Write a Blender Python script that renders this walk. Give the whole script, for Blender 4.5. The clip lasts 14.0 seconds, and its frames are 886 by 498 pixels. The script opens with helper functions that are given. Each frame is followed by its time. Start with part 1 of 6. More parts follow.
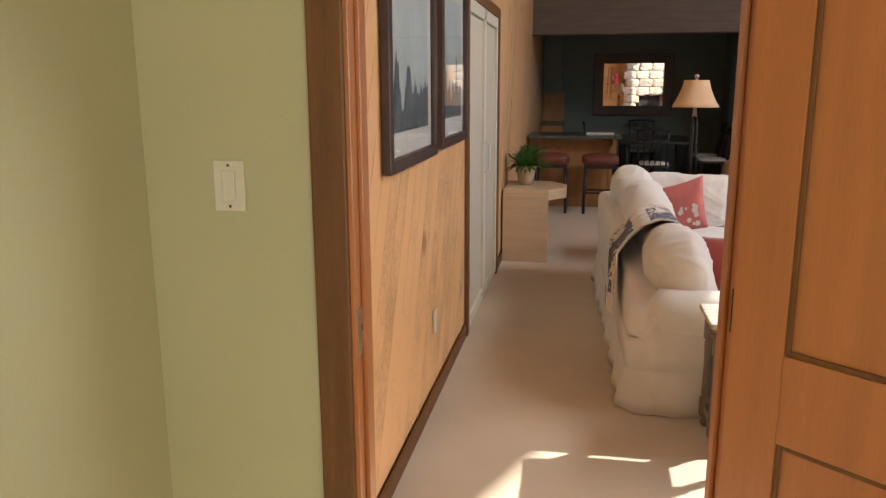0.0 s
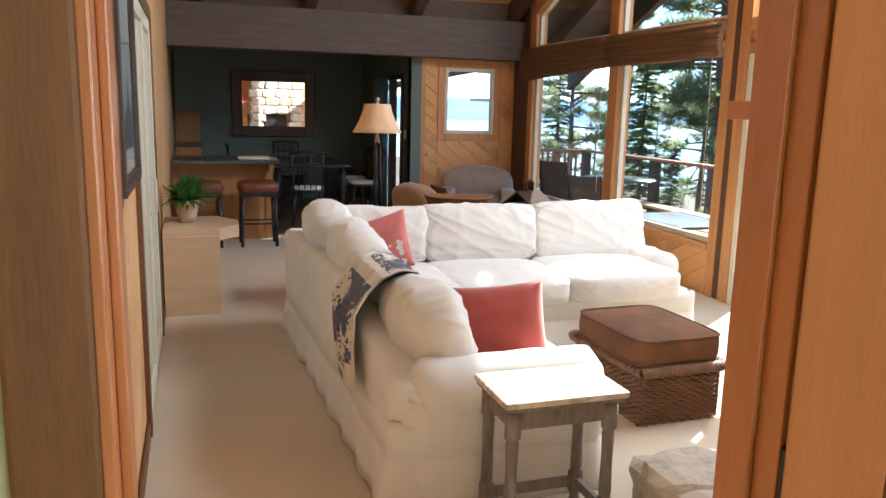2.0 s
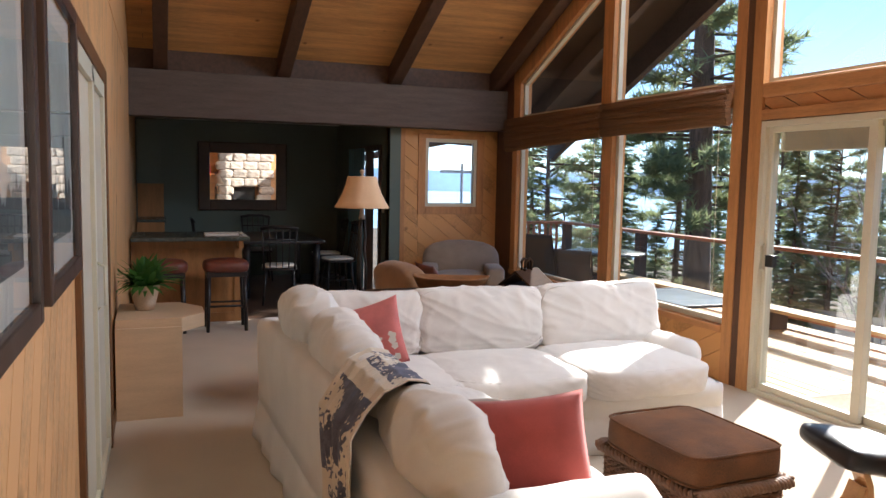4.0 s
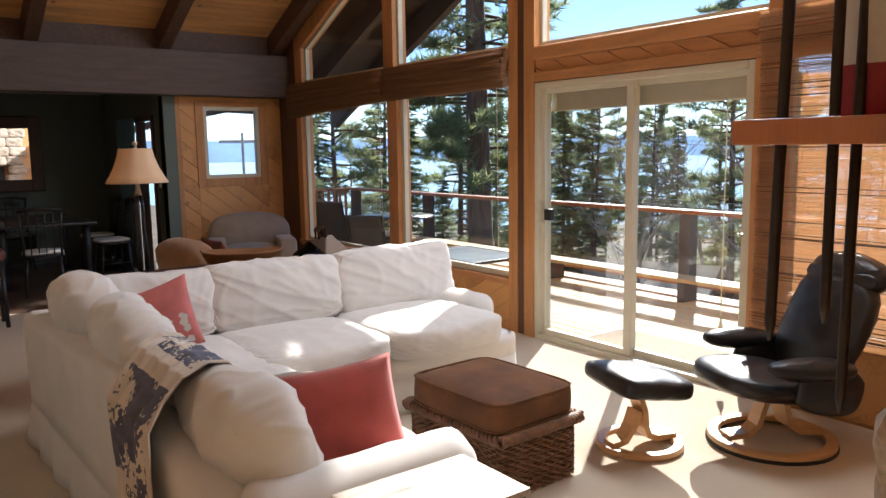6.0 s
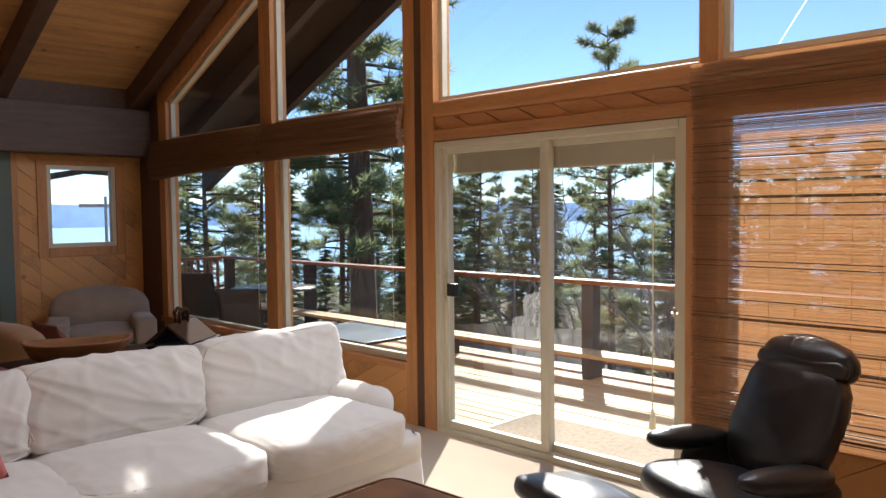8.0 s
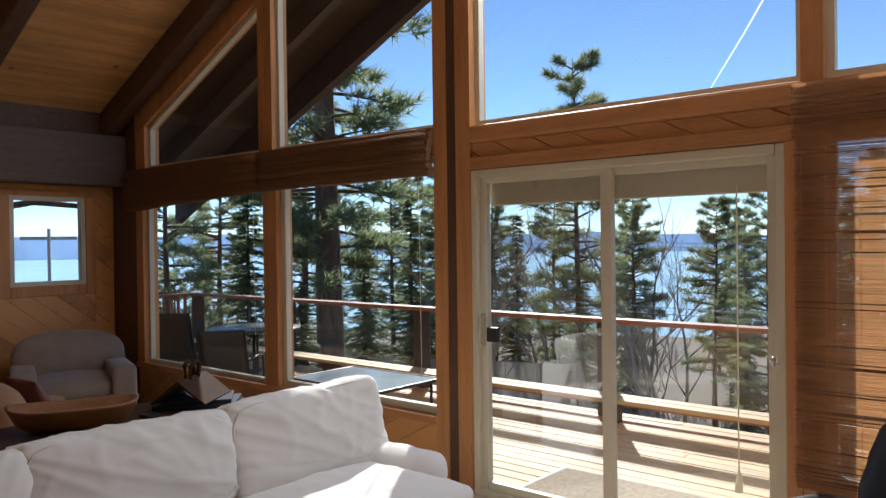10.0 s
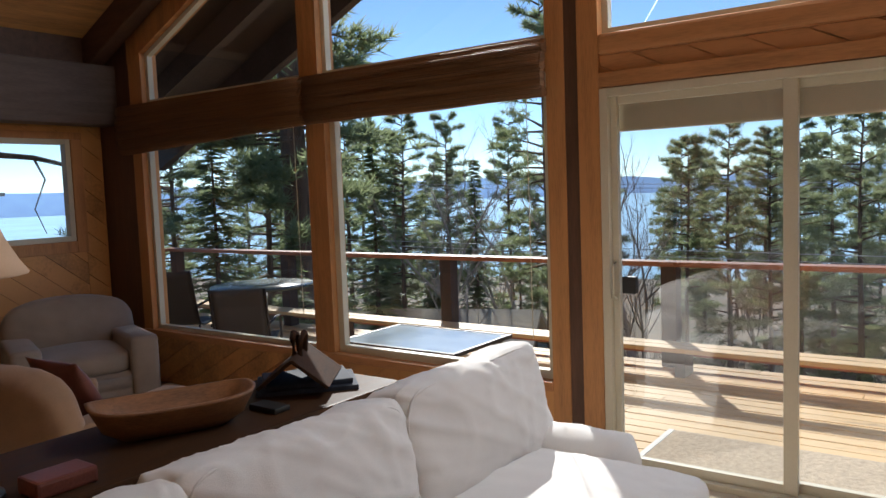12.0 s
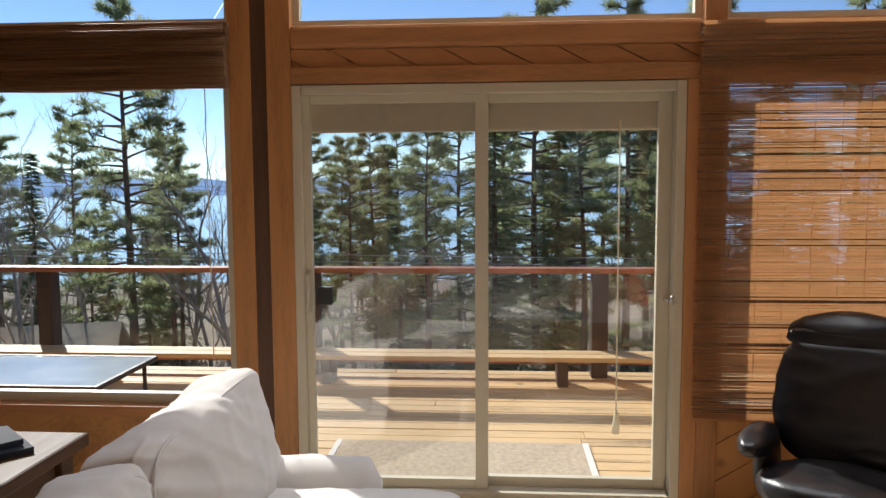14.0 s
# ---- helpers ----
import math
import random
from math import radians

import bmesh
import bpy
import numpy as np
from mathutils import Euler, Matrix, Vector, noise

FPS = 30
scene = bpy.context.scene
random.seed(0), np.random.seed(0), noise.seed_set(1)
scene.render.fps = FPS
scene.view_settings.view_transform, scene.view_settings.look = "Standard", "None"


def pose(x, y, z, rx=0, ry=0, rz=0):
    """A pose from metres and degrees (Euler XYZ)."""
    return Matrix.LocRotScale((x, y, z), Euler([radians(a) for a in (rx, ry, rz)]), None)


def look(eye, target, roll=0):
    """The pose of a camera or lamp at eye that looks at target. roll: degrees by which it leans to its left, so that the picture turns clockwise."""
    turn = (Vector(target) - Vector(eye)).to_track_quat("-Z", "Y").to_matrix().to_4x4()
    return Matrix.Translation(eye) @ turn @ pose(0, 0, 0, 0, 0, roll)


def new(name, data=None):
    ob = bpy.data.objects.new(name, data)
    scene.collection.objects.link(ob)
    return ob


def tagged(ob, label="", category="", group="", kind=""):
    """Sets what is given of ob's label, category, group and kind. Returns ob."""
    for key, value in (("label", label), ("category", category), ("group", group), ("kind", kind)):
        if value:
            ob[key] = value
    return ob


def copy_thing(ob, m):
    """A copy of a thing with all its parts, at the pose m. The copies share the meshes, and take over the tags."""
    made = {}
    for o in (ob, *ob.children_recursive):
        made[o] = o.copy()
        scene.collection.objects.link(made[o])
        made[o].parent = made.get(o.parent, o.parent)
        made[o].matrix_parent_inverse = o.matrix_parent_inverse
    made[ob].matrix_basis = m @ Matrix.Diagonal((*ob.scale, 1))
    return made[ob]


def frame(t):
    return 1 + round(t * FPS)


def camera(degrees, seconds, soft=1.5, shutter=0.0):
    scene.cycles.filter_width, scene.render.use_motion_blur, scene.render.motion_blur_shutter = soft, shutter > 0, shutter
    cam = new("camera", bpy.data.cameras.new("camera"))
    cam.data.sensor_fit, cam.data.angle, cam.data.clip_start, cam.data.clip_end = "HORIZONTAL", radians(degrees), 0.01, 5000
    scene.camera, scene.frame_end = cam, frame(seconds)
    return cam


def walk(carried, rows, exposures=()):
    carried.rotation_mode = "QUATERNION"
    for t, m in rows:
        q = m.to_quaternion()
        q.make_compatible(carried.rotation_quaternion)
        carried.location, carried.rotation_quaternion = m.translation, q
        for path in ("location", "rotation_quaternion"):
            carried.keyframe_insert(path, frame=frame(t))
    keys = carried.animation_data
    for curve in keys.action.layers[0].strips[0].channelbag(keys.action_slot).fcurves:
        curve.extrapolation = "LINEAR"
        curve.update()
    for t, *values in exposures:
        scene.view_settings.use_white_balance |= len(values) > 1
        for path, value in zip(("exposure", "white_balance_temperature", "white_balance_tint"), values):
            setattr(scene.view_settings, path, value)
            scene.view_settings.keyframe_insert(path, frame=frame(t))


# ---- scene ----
cam = camera(60.4, 14.0)
PATH = [
    (0, (-3.861, -6.148, 1.56), (-4.209, -4.223, 1.141), -0.2),
    (0.5, (-4.107, -5.947, 1.552), (-4.18, -3.982, 1.186), -0.8),
    (1, (-4.241, -5.737, 1.564), (-3.992, -3.784, 1.207), -1.4),
    (1.5, (-4.35, -5.538, 1.575), (-3.827, -3.65, 1.173), -0.4),
    (2, (-4.301, -5.241, 1.586), (-3.685, -3.374, 1.22), 1.4),
    (2.5, (-4.244, -4.943, 1.593), (-3.605, -3.059, 1.393), 1.6),
    (5, (-4.283, -4.539, 1.582), (-3.414, -2.751, 1.367), -1.1),
    (5.5, (-4.26, -4.523, 1.578), (-3.215, -2.839, 1.309), -1.5),
    (6, (-4.276, -4.517, 1.58), (-3.099, -2.922, 1.314), -0.9),
    (6.5, (-4.254, -4.472, 1.569), (-3.096, -2.867, 1.282), -1.0),
    (7, (-4.046, -4.314, 1.538), (-3.005, -2.633, 1.238), -0.2),
    (7.5, (-3.888, -4.115, 1.584), (-2.762, -2.476, 1.365), 0.3),
    (8, (-3.846, -3.834, 1.585), (-2.419, -2.435, 1.485), -0.6),
    (10.5, (-3.826, -2.748, 1.621), (-2.294, -1.462, 1.596), -1.2),
    (11, (-3.795, -2.395, 1.62), (-2.24, -1.141, 1.517), -1.5),
    (11.5, (-3.824, -2.034, 1.603), (-2.216, -0.854, 1.456), -1.5),
    (12, (-3.824, -1.69, 1.577), (-2.206, -0.525, 1.418), -2.1),
    (12.5, (-3.734, -1.397, 1.611), (-2.068, -0.299, 1.474), -2.3),
    (13, (-3.764, -1.206, 1.581), (-1.898, -0.495, 1.463), -1.7),
    (13.5, (-3.778, -1.045, 1.607), (-1.8, -0.788, 1.452), -1.5),
    (14, (-3.736, -1.011, 1.595), (-1.749, -0.868, 1.42), -0.3),
]
EXPOSURES = [(0, 1.55, 6700, 10), (0.5, 1.6, 6600, 10), (0.9, 1.8, 5500, 6), (1.2, 1.88, 5350, 6), (1.6, 1.95, 5550, 6), (2.0, 2.0, 5950, 3), (2.5, 1.75, 6000, 8), (5, 1.38, 6200, 10), (6.5, 1.12, 6200, 10), (8, 0.9, 6250, 10), (10.5, 0.5, 5950, 8), (11.5, 0.5, 5950, 8), (12.5, 0.62, 6150, 9), (13, 0.58, 5950, 7), (14, 0.47, 6300, 9)]


walk(cam, [(t, look(e, a, r)) for t, e, a, r in PATH], EXPOSURES)

# ---- world and sun ----
SUN_DIR = Vector((0.82 * 0.848, 0.57 * 0.848, 0.53)).normalized()
world = bpy.data.worlds.new("world")
scene.world = world
world.use_nodes = True
wn = world.node_tree
sky = wn.nodes.new("ShaderNodeTexSky")
sky.sky_type = "NISHITA"
sky.sun_disc = False
sky.sun_elevation = math.asin(SUN_DIR.z)
sky.sun_rotation = math.atan2(SUN_DIR.x, SUN_DIR.y)
sky.altitude = 1900
sky.dust_density = 0.0
sky.air_density = 0.75
sky.ozone_density = 3.0
wn.links.new(sky.outputs[0], wn.nodes["Background"].inputs[0])
wn.nodes["Background"].inputs[1].default_value = 0.115
sun = new("sun", bpy.data.lights.new("sun", "SUN"))
sun.data.energy = 4.6
sun.data.angle = radians(0.6)
sun.data.color = (1.0, 0.94, 0.85)
sun.matrix_world = look((20, 14, 12), Vector((20, 14, 12)) - SUN_DIR)

# added fill lamp in an assumed, unseen opening behind the start of the walk
hall_fill = new("hall_daylight", bpy.data.lights.new("hall_daylight", "AREA"))
hall_fill.data.shape = "RECTANGLE"
hall_fill.data.size, hall_fill.data.size_y, hall_fill.data.energy = 1.1, 1.4, 15
hall_fill.data.color = (1.0, 0.90, 0.74)
hall_fill.matrix_world = look((-3.1, -7.62, 1.45), (-4.6, -5.0, 1.4))

# added lamp in the tall gable panes' opening, boosts sky light for the room
gable_fill = new("gable_daylight", bpy.data.lights.new("gable_daylight", "AREA"))
gable_fill.data.shape = "RECTANGLE"
gable_fill.data.size, gable_fill.data.size_y, gable_fill.data.energy = 3.0, 0.9, 70
gable_fill.data.color = (0.93, 0.96, 1.0)
gable_fill.matrix_world = look((0.2, -1.4, 4.2), (-3.2, -0.6, 0.4))


# ---- materials ----
def material(name, color, rough=0.6, metal=0.0, var=0.25, scale=6.0, fine=60.0, bump=0.15, stretch=(1, 1, 1), piece=0.0, spec=0.5, sheen=0.0, coat=0.0):
    """A surface with stains at a large scale, grain at a small one, and relief."""
    m = bpy.data.materials.new(name)
    m.use_nodes = True
    nt = m.node_tree
    p = nt.nodes["Principled BSDF"]
    p.inputs["Metallic"].default_value = metal
    p.inputs["Specular IOR Level"].default_value = spec
    p.inputs["Sheen Weight"].default_value = sheen
    p.inputs["Coat Weight"].default_value = coat
    tc = nt.nodes.new("ShaderNodeTexCoord")
    mp = nt.nodes.new("ShaderNodeMapping")
    mp.inputs["Scale"].default_value = stretch
    nt.links.new(tc.outputs["Object"], mp.inputs[0])
    coarse = nt.nodes.new("ShaderNodeTexNoise")
    coarse.inputs["Scale"].default_value = scale
    coarse.inputs["Detail"].default_value = 4
    grain = nt.nodes.new("ShaderNodeTexNoise")
    grain.inputs["Scale"].default_value = fine
    grain.inputs["Detail"].default_value = 3
    source = mp.outputs[0]
    info = nt.nodes.new("ShaderNodeObjectInfo")
    if piece:
        shift = nt.nodes.new("ShaderNodeVectorMath")
        shift.operation = "MULTIPLY_ADD"
        nt.links.new(info.outputs["Random"], shift.inputs[0])
        shift.inputs[1].default_value = (37, 53, 71)
        nt.links.new(mp.outputs[0], shift.inputs[2])
        source = shift.outputs[0]
    nt.links.new(source, coarse.inputs["Vector"])
    nt.links.new(source, grain.inputs["Vector"])
    add = nt.nodes.new("ShaderNodeMath")
    add.operation = "MULTIPLY_ADD"
    nt.links.new(grain.outputs[0], add.inputs[0])
    add.inputs[1].default_value = 0.6
    nt.links.new(coarse.outputs[0], add.inputs[2])
    last = add.outputs[0]
    if piece:
        tone = nt.nodes.new("ShaderNodeMath")
        tone.operation = "MULTIPLY_ADD"
        nt.links.new(info.outputs["Random"], tone.inputs[0])
        tone.inputs[1].default_value = piece
        nt.links.new(last, tone.inputs[2])
        last = tone.outputs[0]
    ramp = nt.nodes.new("ShaderNodeValToRGB")
    ramp.color_ramp.elements[0].position = 0.5
    ramp.color_ramp.elements[1].position = 1.15 if not piece else 1.0 + piece
    lo = [c * (1 - var) for c in color]
    hi = [min(0.95, c * (1 + var)) for c in color]
    ramp.color_ramp.elements[0].color = (*lo, 1)
    ramp.color_ramp.elements[1].color = (*hi, 1)
    nt.links.new(last, ramp.inputs[0])
    nt.links.new(ramp.outputs[0], p.inputs["Base Color"])
    rr = nt.nodes.new("ShaderNodeMapRange")
    rr.inputs["To Min"].default_value = max(0.02, rough - 0.1)
    rr.inputs["To Max"].default_value = min(1, rough + 0.1)
    nt.links.new(coarse.outputs[0], rr.inputs[0])
    nt.links.new(rr.outputs[0], p.inputs["Roughness"])
    if bump:
        bp = nt.nodes.new("ShaderNodeBump")
        bp.inputs["Strength"].default_value = bump
        bp.inputs["Distance"].default_value = 0.01
        nt.links.new(add.outputs[0], bp.inputs["Height"])
        nt.links.new(bp.outputs[0], p.inputs["Normal"])
    return m


def pane_material(name, tint, gloss=1.0):
    m = bpy.data.materials.new(name)
    m.use_nodes = True
    nt = m.node_tree
    nt.nodes.remove(nt.nodes["Principled BSDF"])
    tr = nt.nodes.new("ShaderNodeBsdfTransparent")
    tr.inputs[0].default_value = (*tint, 1)
    gl = nt.nodes.new("ShaderNodeBsdfGlossy")
    gl.inputs["Roughness"].default_value = 0.005
    lw = nt.nodes.new("ShaderNodeLayerWeight")
    lw.inputs[0].default_value = 0.5
    pw = nt.nodes.new("ShaderNodeMath")
    pw.operation = "POWER"
    nt.links.new(lw.outputs["Facing"], pw.inputs[0])
    pw.inputs[1].default_value = 5.0
    mul = nt.nodes.new("ShaderNodeMath")
    mul.operation = "MULTIPLY_ADD"
    nt.links.new(pw.outputs[0], mul.inputs[0])
    mul.inputs[1].default_value = 0.85
    mul.inputs[2].default_value = 0.07 * gloss
    mx = nt.nodes.new("ShaderNodeMixShader")
    nt.links.new(mul.outputs[0], mx.inputs[0])
    nt.links.new(tr.outputs[0], mx.inputs[1])
    nt.links.new(gl.outputs[0], mx.inputs[2])
    nt.links.new(mx.outputs[0], nt.nodes["Material Output"].inputs[0])
    return m


def leaf_material(name, color, var=0.4, scale=0.9, fine=9, stretch=(1, 1, 1), through_part=0.5):
    """Needles: they scatter light through as well as back."""
    m = material(name, color, rough=0.55, var=var, scale=scale, fine=fine, stretch=stretch, bump=0, spec=0.3)
    nt = m.node_tree
    p = nt.nodes["Principled BSDF"]
    tl = nt.nodes.new("ShaderNodeBsdfTranslucent")
    tl.inputs[0].default_value = (min(0.8, color[0] * 2.2), min(0.8, color[1] * 2.2), color[2] * 1.7, 1)
    mx = nt.nodes.new("ShaderNodeMixShader")
    mx.inputs[0].default_value = through_part
    nt.links.new(p.outputs[0], mx.inputs[1])
    nt.links.new(tl.outputs[0], mx.inputs[2])
    nt.links.new(mx.outputs[0], nt.nodes["Material Output"].inputs[0])
    return m


def knots(m, color, scale=2.2, at=0.13):
    """Dark round knots scattered over a board."""
    nt = m.node_tree
    p = nt.nodes["Principled BSDF"]
    old = p.inputs["Base Color"].links[0].from_socket
    tc = [n for n in nt.nodes if n.type == "MAPPING"][0]
    info = [n for n in nt.nodes if n.type == "OBJECT_INFO"][0]
    mp2 = nt.nodes.new("ShaderNodeVectorMath")
    mp2.operation = "MULTIPLY_ADD"
    nt.links.new(info.outputs["Random"], mp2.inputs[0])
    mp2.inputs[1].default_value = (13, 29, 17)
    src = nt.nodes.new("ShaderNodeTexCoord")
    nt.links.new(src.outputs["Object"], mp2.inputs[2])
    vo = nt.nodes.new("ShaderNodeTexVoronoi")
    vo.inputs["Scale"].default_value = scale
    nt.links.new(mp2.outputs[0], vo.inputs["Vector"])
    rp = nt.nodes.new("ShaderNodeMapRange")
    rp.inputs["From Min"].default_value = at * 0.45
    rp.inputs["From Max"].default_value = at
    rp.inputs["To Min"].default_value = 0.75
    rp.inputs["To Max"].default_value = 0
    nt.links.new(vo.outputs["Distance"], rp.inputs[0])
    mx = nt.nodes.new("ShaderNodeMix")
    mx.data_type = "RGBA"
    nt.links.new(rp.outputs[0], mx.inputs["Factor"])
    nt.links.new(old, mx.inputs["A"])
    mx.inputs["B"].default_value = (*color, 1)
    nt.links.new(mx.outputs["Result"], p.inputs["Base Color"])
    return m


M_GREEN = material("sage_paint", (0.45, 0.43, 0.26), 0.6, var=0.05, scale=2, fine=180, bump=0.05)
M_TEAL = material("dark_green_paint", (0.12, 0.16, 0.145), 0.65, var=0.08, scale=2, fine=150, bump=0.05)
M_CARPET = material("carpet", (0.56, 0.47, 0.36), 0.95, var=0.12, scale=1.3, fine=240, bump=0.5, spec=0.1, sheen=0.2)
M_DARKFLOOR = material("dark_floor", (0.10, 0.06, 0.04), 0.4, var=0.3, scale=3, fine=30, stretch=(1, 8, 1))
M_CEDAR = knots(material("cedar_trim", (0.42, 0.20, 0.075), 0.5, var=0.3, scale=3, fine=26, stretch=(6, 6, 0.6), bump=0.12, piece=0.25), (0.10, 0.035, 0.012), 2.0, 0.09)
M_CEDARH = knots(material("cedar_beam", (0.42, 0.20, 0.08), 0.5, var=0.3, scale=3, fine=26, stretch=(6, 0.6, 6), bump=0.12, piece=0.25), (0.10, 0.035, 0.012), 1.8, 0.09)
M_PLANK = knots(material("pine_plank", (0.46, 0.235, 0.085), 0.5, var=0.38, scale=2.0, fine=20, stretch=(2, 2, 2), bump=0.12, piece=0.5), (0.13, 0.05, 0.018), 2.6, 0.1)
M_PALE = knots(material("pale_plank", (0.62, 0.36, 0.17), 0.42, var=0.32, scale=2.0, fine=22, stretch=(2, 2, 2), bump=0.1, piece=0.5, coat=0.2), (0.22, 0.09, 0.03), 1.4, 0.1)
M_CEIL = knots(material("ceiling_plank", (0.55, 0.29, 0.11), 0.55, var=0.3, scale=2.0, fine=22, stretch=(0.5, 6, 6), bump=0.1), (0.16, 0.06, 0.02), 2.6, 0.09)
M_RAFTER = material("dark_beam", (0.085, 0.045, 0.028), 0.6, var=0.35, scale=4, fine=30, stretch=(5, 0.6, 5), bump=0.2)
M_HEADER = knots(material("grey_beam", (0.10, 0.072, 0.06), 0.65, var=0.3, scale=4, fine=30, stretch=(0.6, 5, 5), bump=0.25), (0.04, 0.025, 0.02), 1.4, 0.09)
M_DARKPOST = material("dark_post", (0.10, 0.05, 0.03), 0.55, var=0.3, scale=4, fine=30, stretch=(5, 5, 0.5))
M_DOOR = material("fir_door", (0.42, 0.155, 0.05), 0.42, var=0.13, scale=2.5, fine=40, stretch=(8, 8, 0.5), bump=0.05, coat=0.15)
M_CASING = knots(material("brown_casing", (0.13, 0.053, 0.014), 0.55, var=0.3, scale=4, fine=40, stretch=(7, 7, 0.5), bump=0.06), (0.08, 0.03, 0.01), 2.4, 0.05)
M_CREAM = material("cream_vinyl", (0.62, 0.58, 0.46), 0.4, var=0.05, scale=3, fine=90, bump=0.03)
M_GLASS = pane_material("pane", (0.97, 0.985, 0.98))
M_SHADEGLASS = pane_material("screen_pane", (0.80, 0.82, 0.81), 2.6)
M_DOORGLASS = pane_material("double_pane", (0.93, 0.95, 0.94), 1.6)
M_MIRROR = material("mirror_silver", (0.9, 0.9, 0.9), 0.02, metal=1, var=0.01, bump=0)
mirror_node = M_MIRROR.node_tree.nodes["Principled BSDF"]
M_MIRROR.node_tree.links.remove(mirror_node.inputs["Roughness"].links[0])
mirror_node.inputs["Roughness"].default_value = 0.0
M_SOFA = material("white_slipcover", (0.69, 0.665, 0.635), 0.9, var=0.06, scale=5, fine=300, bump=0.2, spec=0.15, sheen=0.2)
M_RED = material("red_velvet", (0.37, 0.065, 0.052), 0.85, var=0.2, scale=7, fine=300, bump=0.15, sheen=0.3)
M_PINKFLORAL = material("pink_cloth", (0.52, 0.16, 0.15), 0.85, var=0.2, scale=10, fine=300, bump=0.15)
M_THROW = material("ivory_throw", (0.62, 0.55, 0.46), 0.9, var=0.1, scale=9, fine=300, bump=0.3)
M_INK = material("ink_print", (0.10, 0.105, 0.145), 0.9, var=0.5, scale=14, fine=200, bump=0.1)
M_SUEDE = material("brown_suede", (0.135, 0.056, 0.02), 0.85, var=0.5, scale=5, fine=200, bump=0.15, sheen=0.03)
M_WICKER = material("wicker", (0.17, 0.085, 0.045), 0.55, var=0.4, scale=12, fine=120, bump=0.2, piece=0.2)
M_LEATHER = material("black_leather", (0.012, 0.012, 0.014), 0.32, var=0.4, scale=9, fine=160, bump=0.18)
M_BEECH = material("bent_beech", (0.58, 0.34, 0.15), 0.35, var=0.15, scale=4, fine=60, stretch=(1, 1, 5), bump=0.03, coat=0.3)
M_RUBBER = material("black_plastic", (0.015, 0.015, 0.015), 0.5, var=0.2, bump=0.05)
M_TAUPE = material("taupe_upholstery", (0.27, 0.215, 0.175), 0.9, var=0.15, scale=6, fine=260, bump=0.2, sheen=0.2)
M_TAN = material("tan_upholstery", (0.29, 0.165, 0.09), 0.85, var=0.2, scale=6, fine=260, bump=0.2, sheen=0.3)
M_WALNUT = material("dark_walnut", (0.05, 0.025, 0.013), 0.5, var=0.35, scale=4, fine=40, stretch=(0.7, 6, 6), bump=0.05, spec=0.06)
M_RACK = material("dull_dark_wood", (0.045, 0.024, 0.015), 0.85, var=0.35, scale=6, fine=50, stretch=(1, 5, 5), spec=0.08)
M_BOWL = material("bowl_wood", (0.20, 0.088, 0.034), 0.55, var=0.35, scale=5, fine=40, stretch=(1, 5, 5), bump=0.1)
M_GREYWOOD = material("weathered_wood", (0.15, 0.125, 0.105), 0.5, var=0.4, scale=6, fine=50, stretch=(5, 5, 0.7), bump=0.25)
M_TABLETOP = material("distressed_top", (0.46, 0.40, 0.33), 0.5, var=0.5, scale=8, fine=40, stretch=(1, 6, 1), bump=0.2)
M_BLACKWOOD = material("black_wood", (0.018, 0.016, 0.018), 0.35, var=0.3, scale=6, fine=60, bump=0.05)
M_ISLAND = material("island_wood", (0.36, 0.17, 0.06), 0.45, var=0.25, scale=3, fine=30, stretch=(5, 5, 0.6), bump=0.06)
M_GRANITE = material("green_stone_top", (0.06, 0.07, 0.062), 0.25, var=0.6, scale=30, fine=120, bump=0.02)
M_OXBLOOD = material("oxblood_leather", (0.15, 0.045, 0.03), 0.4, var=0.3, scale=8, fine=120, bump=0.1)
M_LAMINATE = material("pale_maple", (0.56, 0.40, 0.26), 0.4, var=0.1, scale=3, fine=40, stretch=(1, 1, 6), bump=0.03)
M_POT = material("terracotta_pale", (0.48, 0.36, 0.26), 0.7, var=0.2, scale=9, fine=90)
M_LEAF = leaf_material("house_plant_leaf", (0.05, 0.13, 0.035))
M_SHADE = material("lamp_linen", (0.60, 0.40, 0.25), 0.9, var=0.08, scale=6, fine=280, bump=0.2)
M_BRONZE = material("dark_bronze", (0.04, 0.035, 0.035), 0.4, metal=0.6, var=0.3, bump=0.05)
M_BAMBOO = leaf_material("bamboo_slat", (0.42, 0.27, 0.16), 0.6, 1.0, 2.0, (1, 1.2, 90), 0.68)
M_BAMBOO.node_tree.nodes["Translucent BSDF"].inputs[0].default_value = (0.80, 0.58, 0.38, 1)
M_BLINDFOLD = material("bamboo_fold", (0.22, 0.11, 0.05), 0.6, var=0.5, scale=3, fine=60, stretch=(10, 0.5, 40), bump=0.5)
M_STRING = material("cord", (0.75, 0.65, 0.45), 0.7, var=0.1, bump=0)
M_STEEL = material("satin_steel", (0.55, 0.53, 0.5), 0.3, metal=1, var=0.1, bump=0)
M_STONE = material("rough_stone", (0.34, 0.29, 0.24), 0.85, var=0.45, scale=6, fine=40, bump=0.6, piece=0.4)
M_REDBOX = material("red_gloss", (0.36, 0.012, 0.03), 0.35, var=0.1, bump=0)
M_PAPER = material("paper", (0.72, 0.70, 0.66), 0.7, var=0.06, bump=0.02)
M_PRINTSKY = material("print_sky", (0.50, 0.56, 0.55), 0.6, var=0.15, scale=3, fine=20, bump=0)
M_PRINTLAND = material("print_land", (0.10, 0.12, 0.13), 0.6, var=0.5, scale=9, fine=40, bump=0)
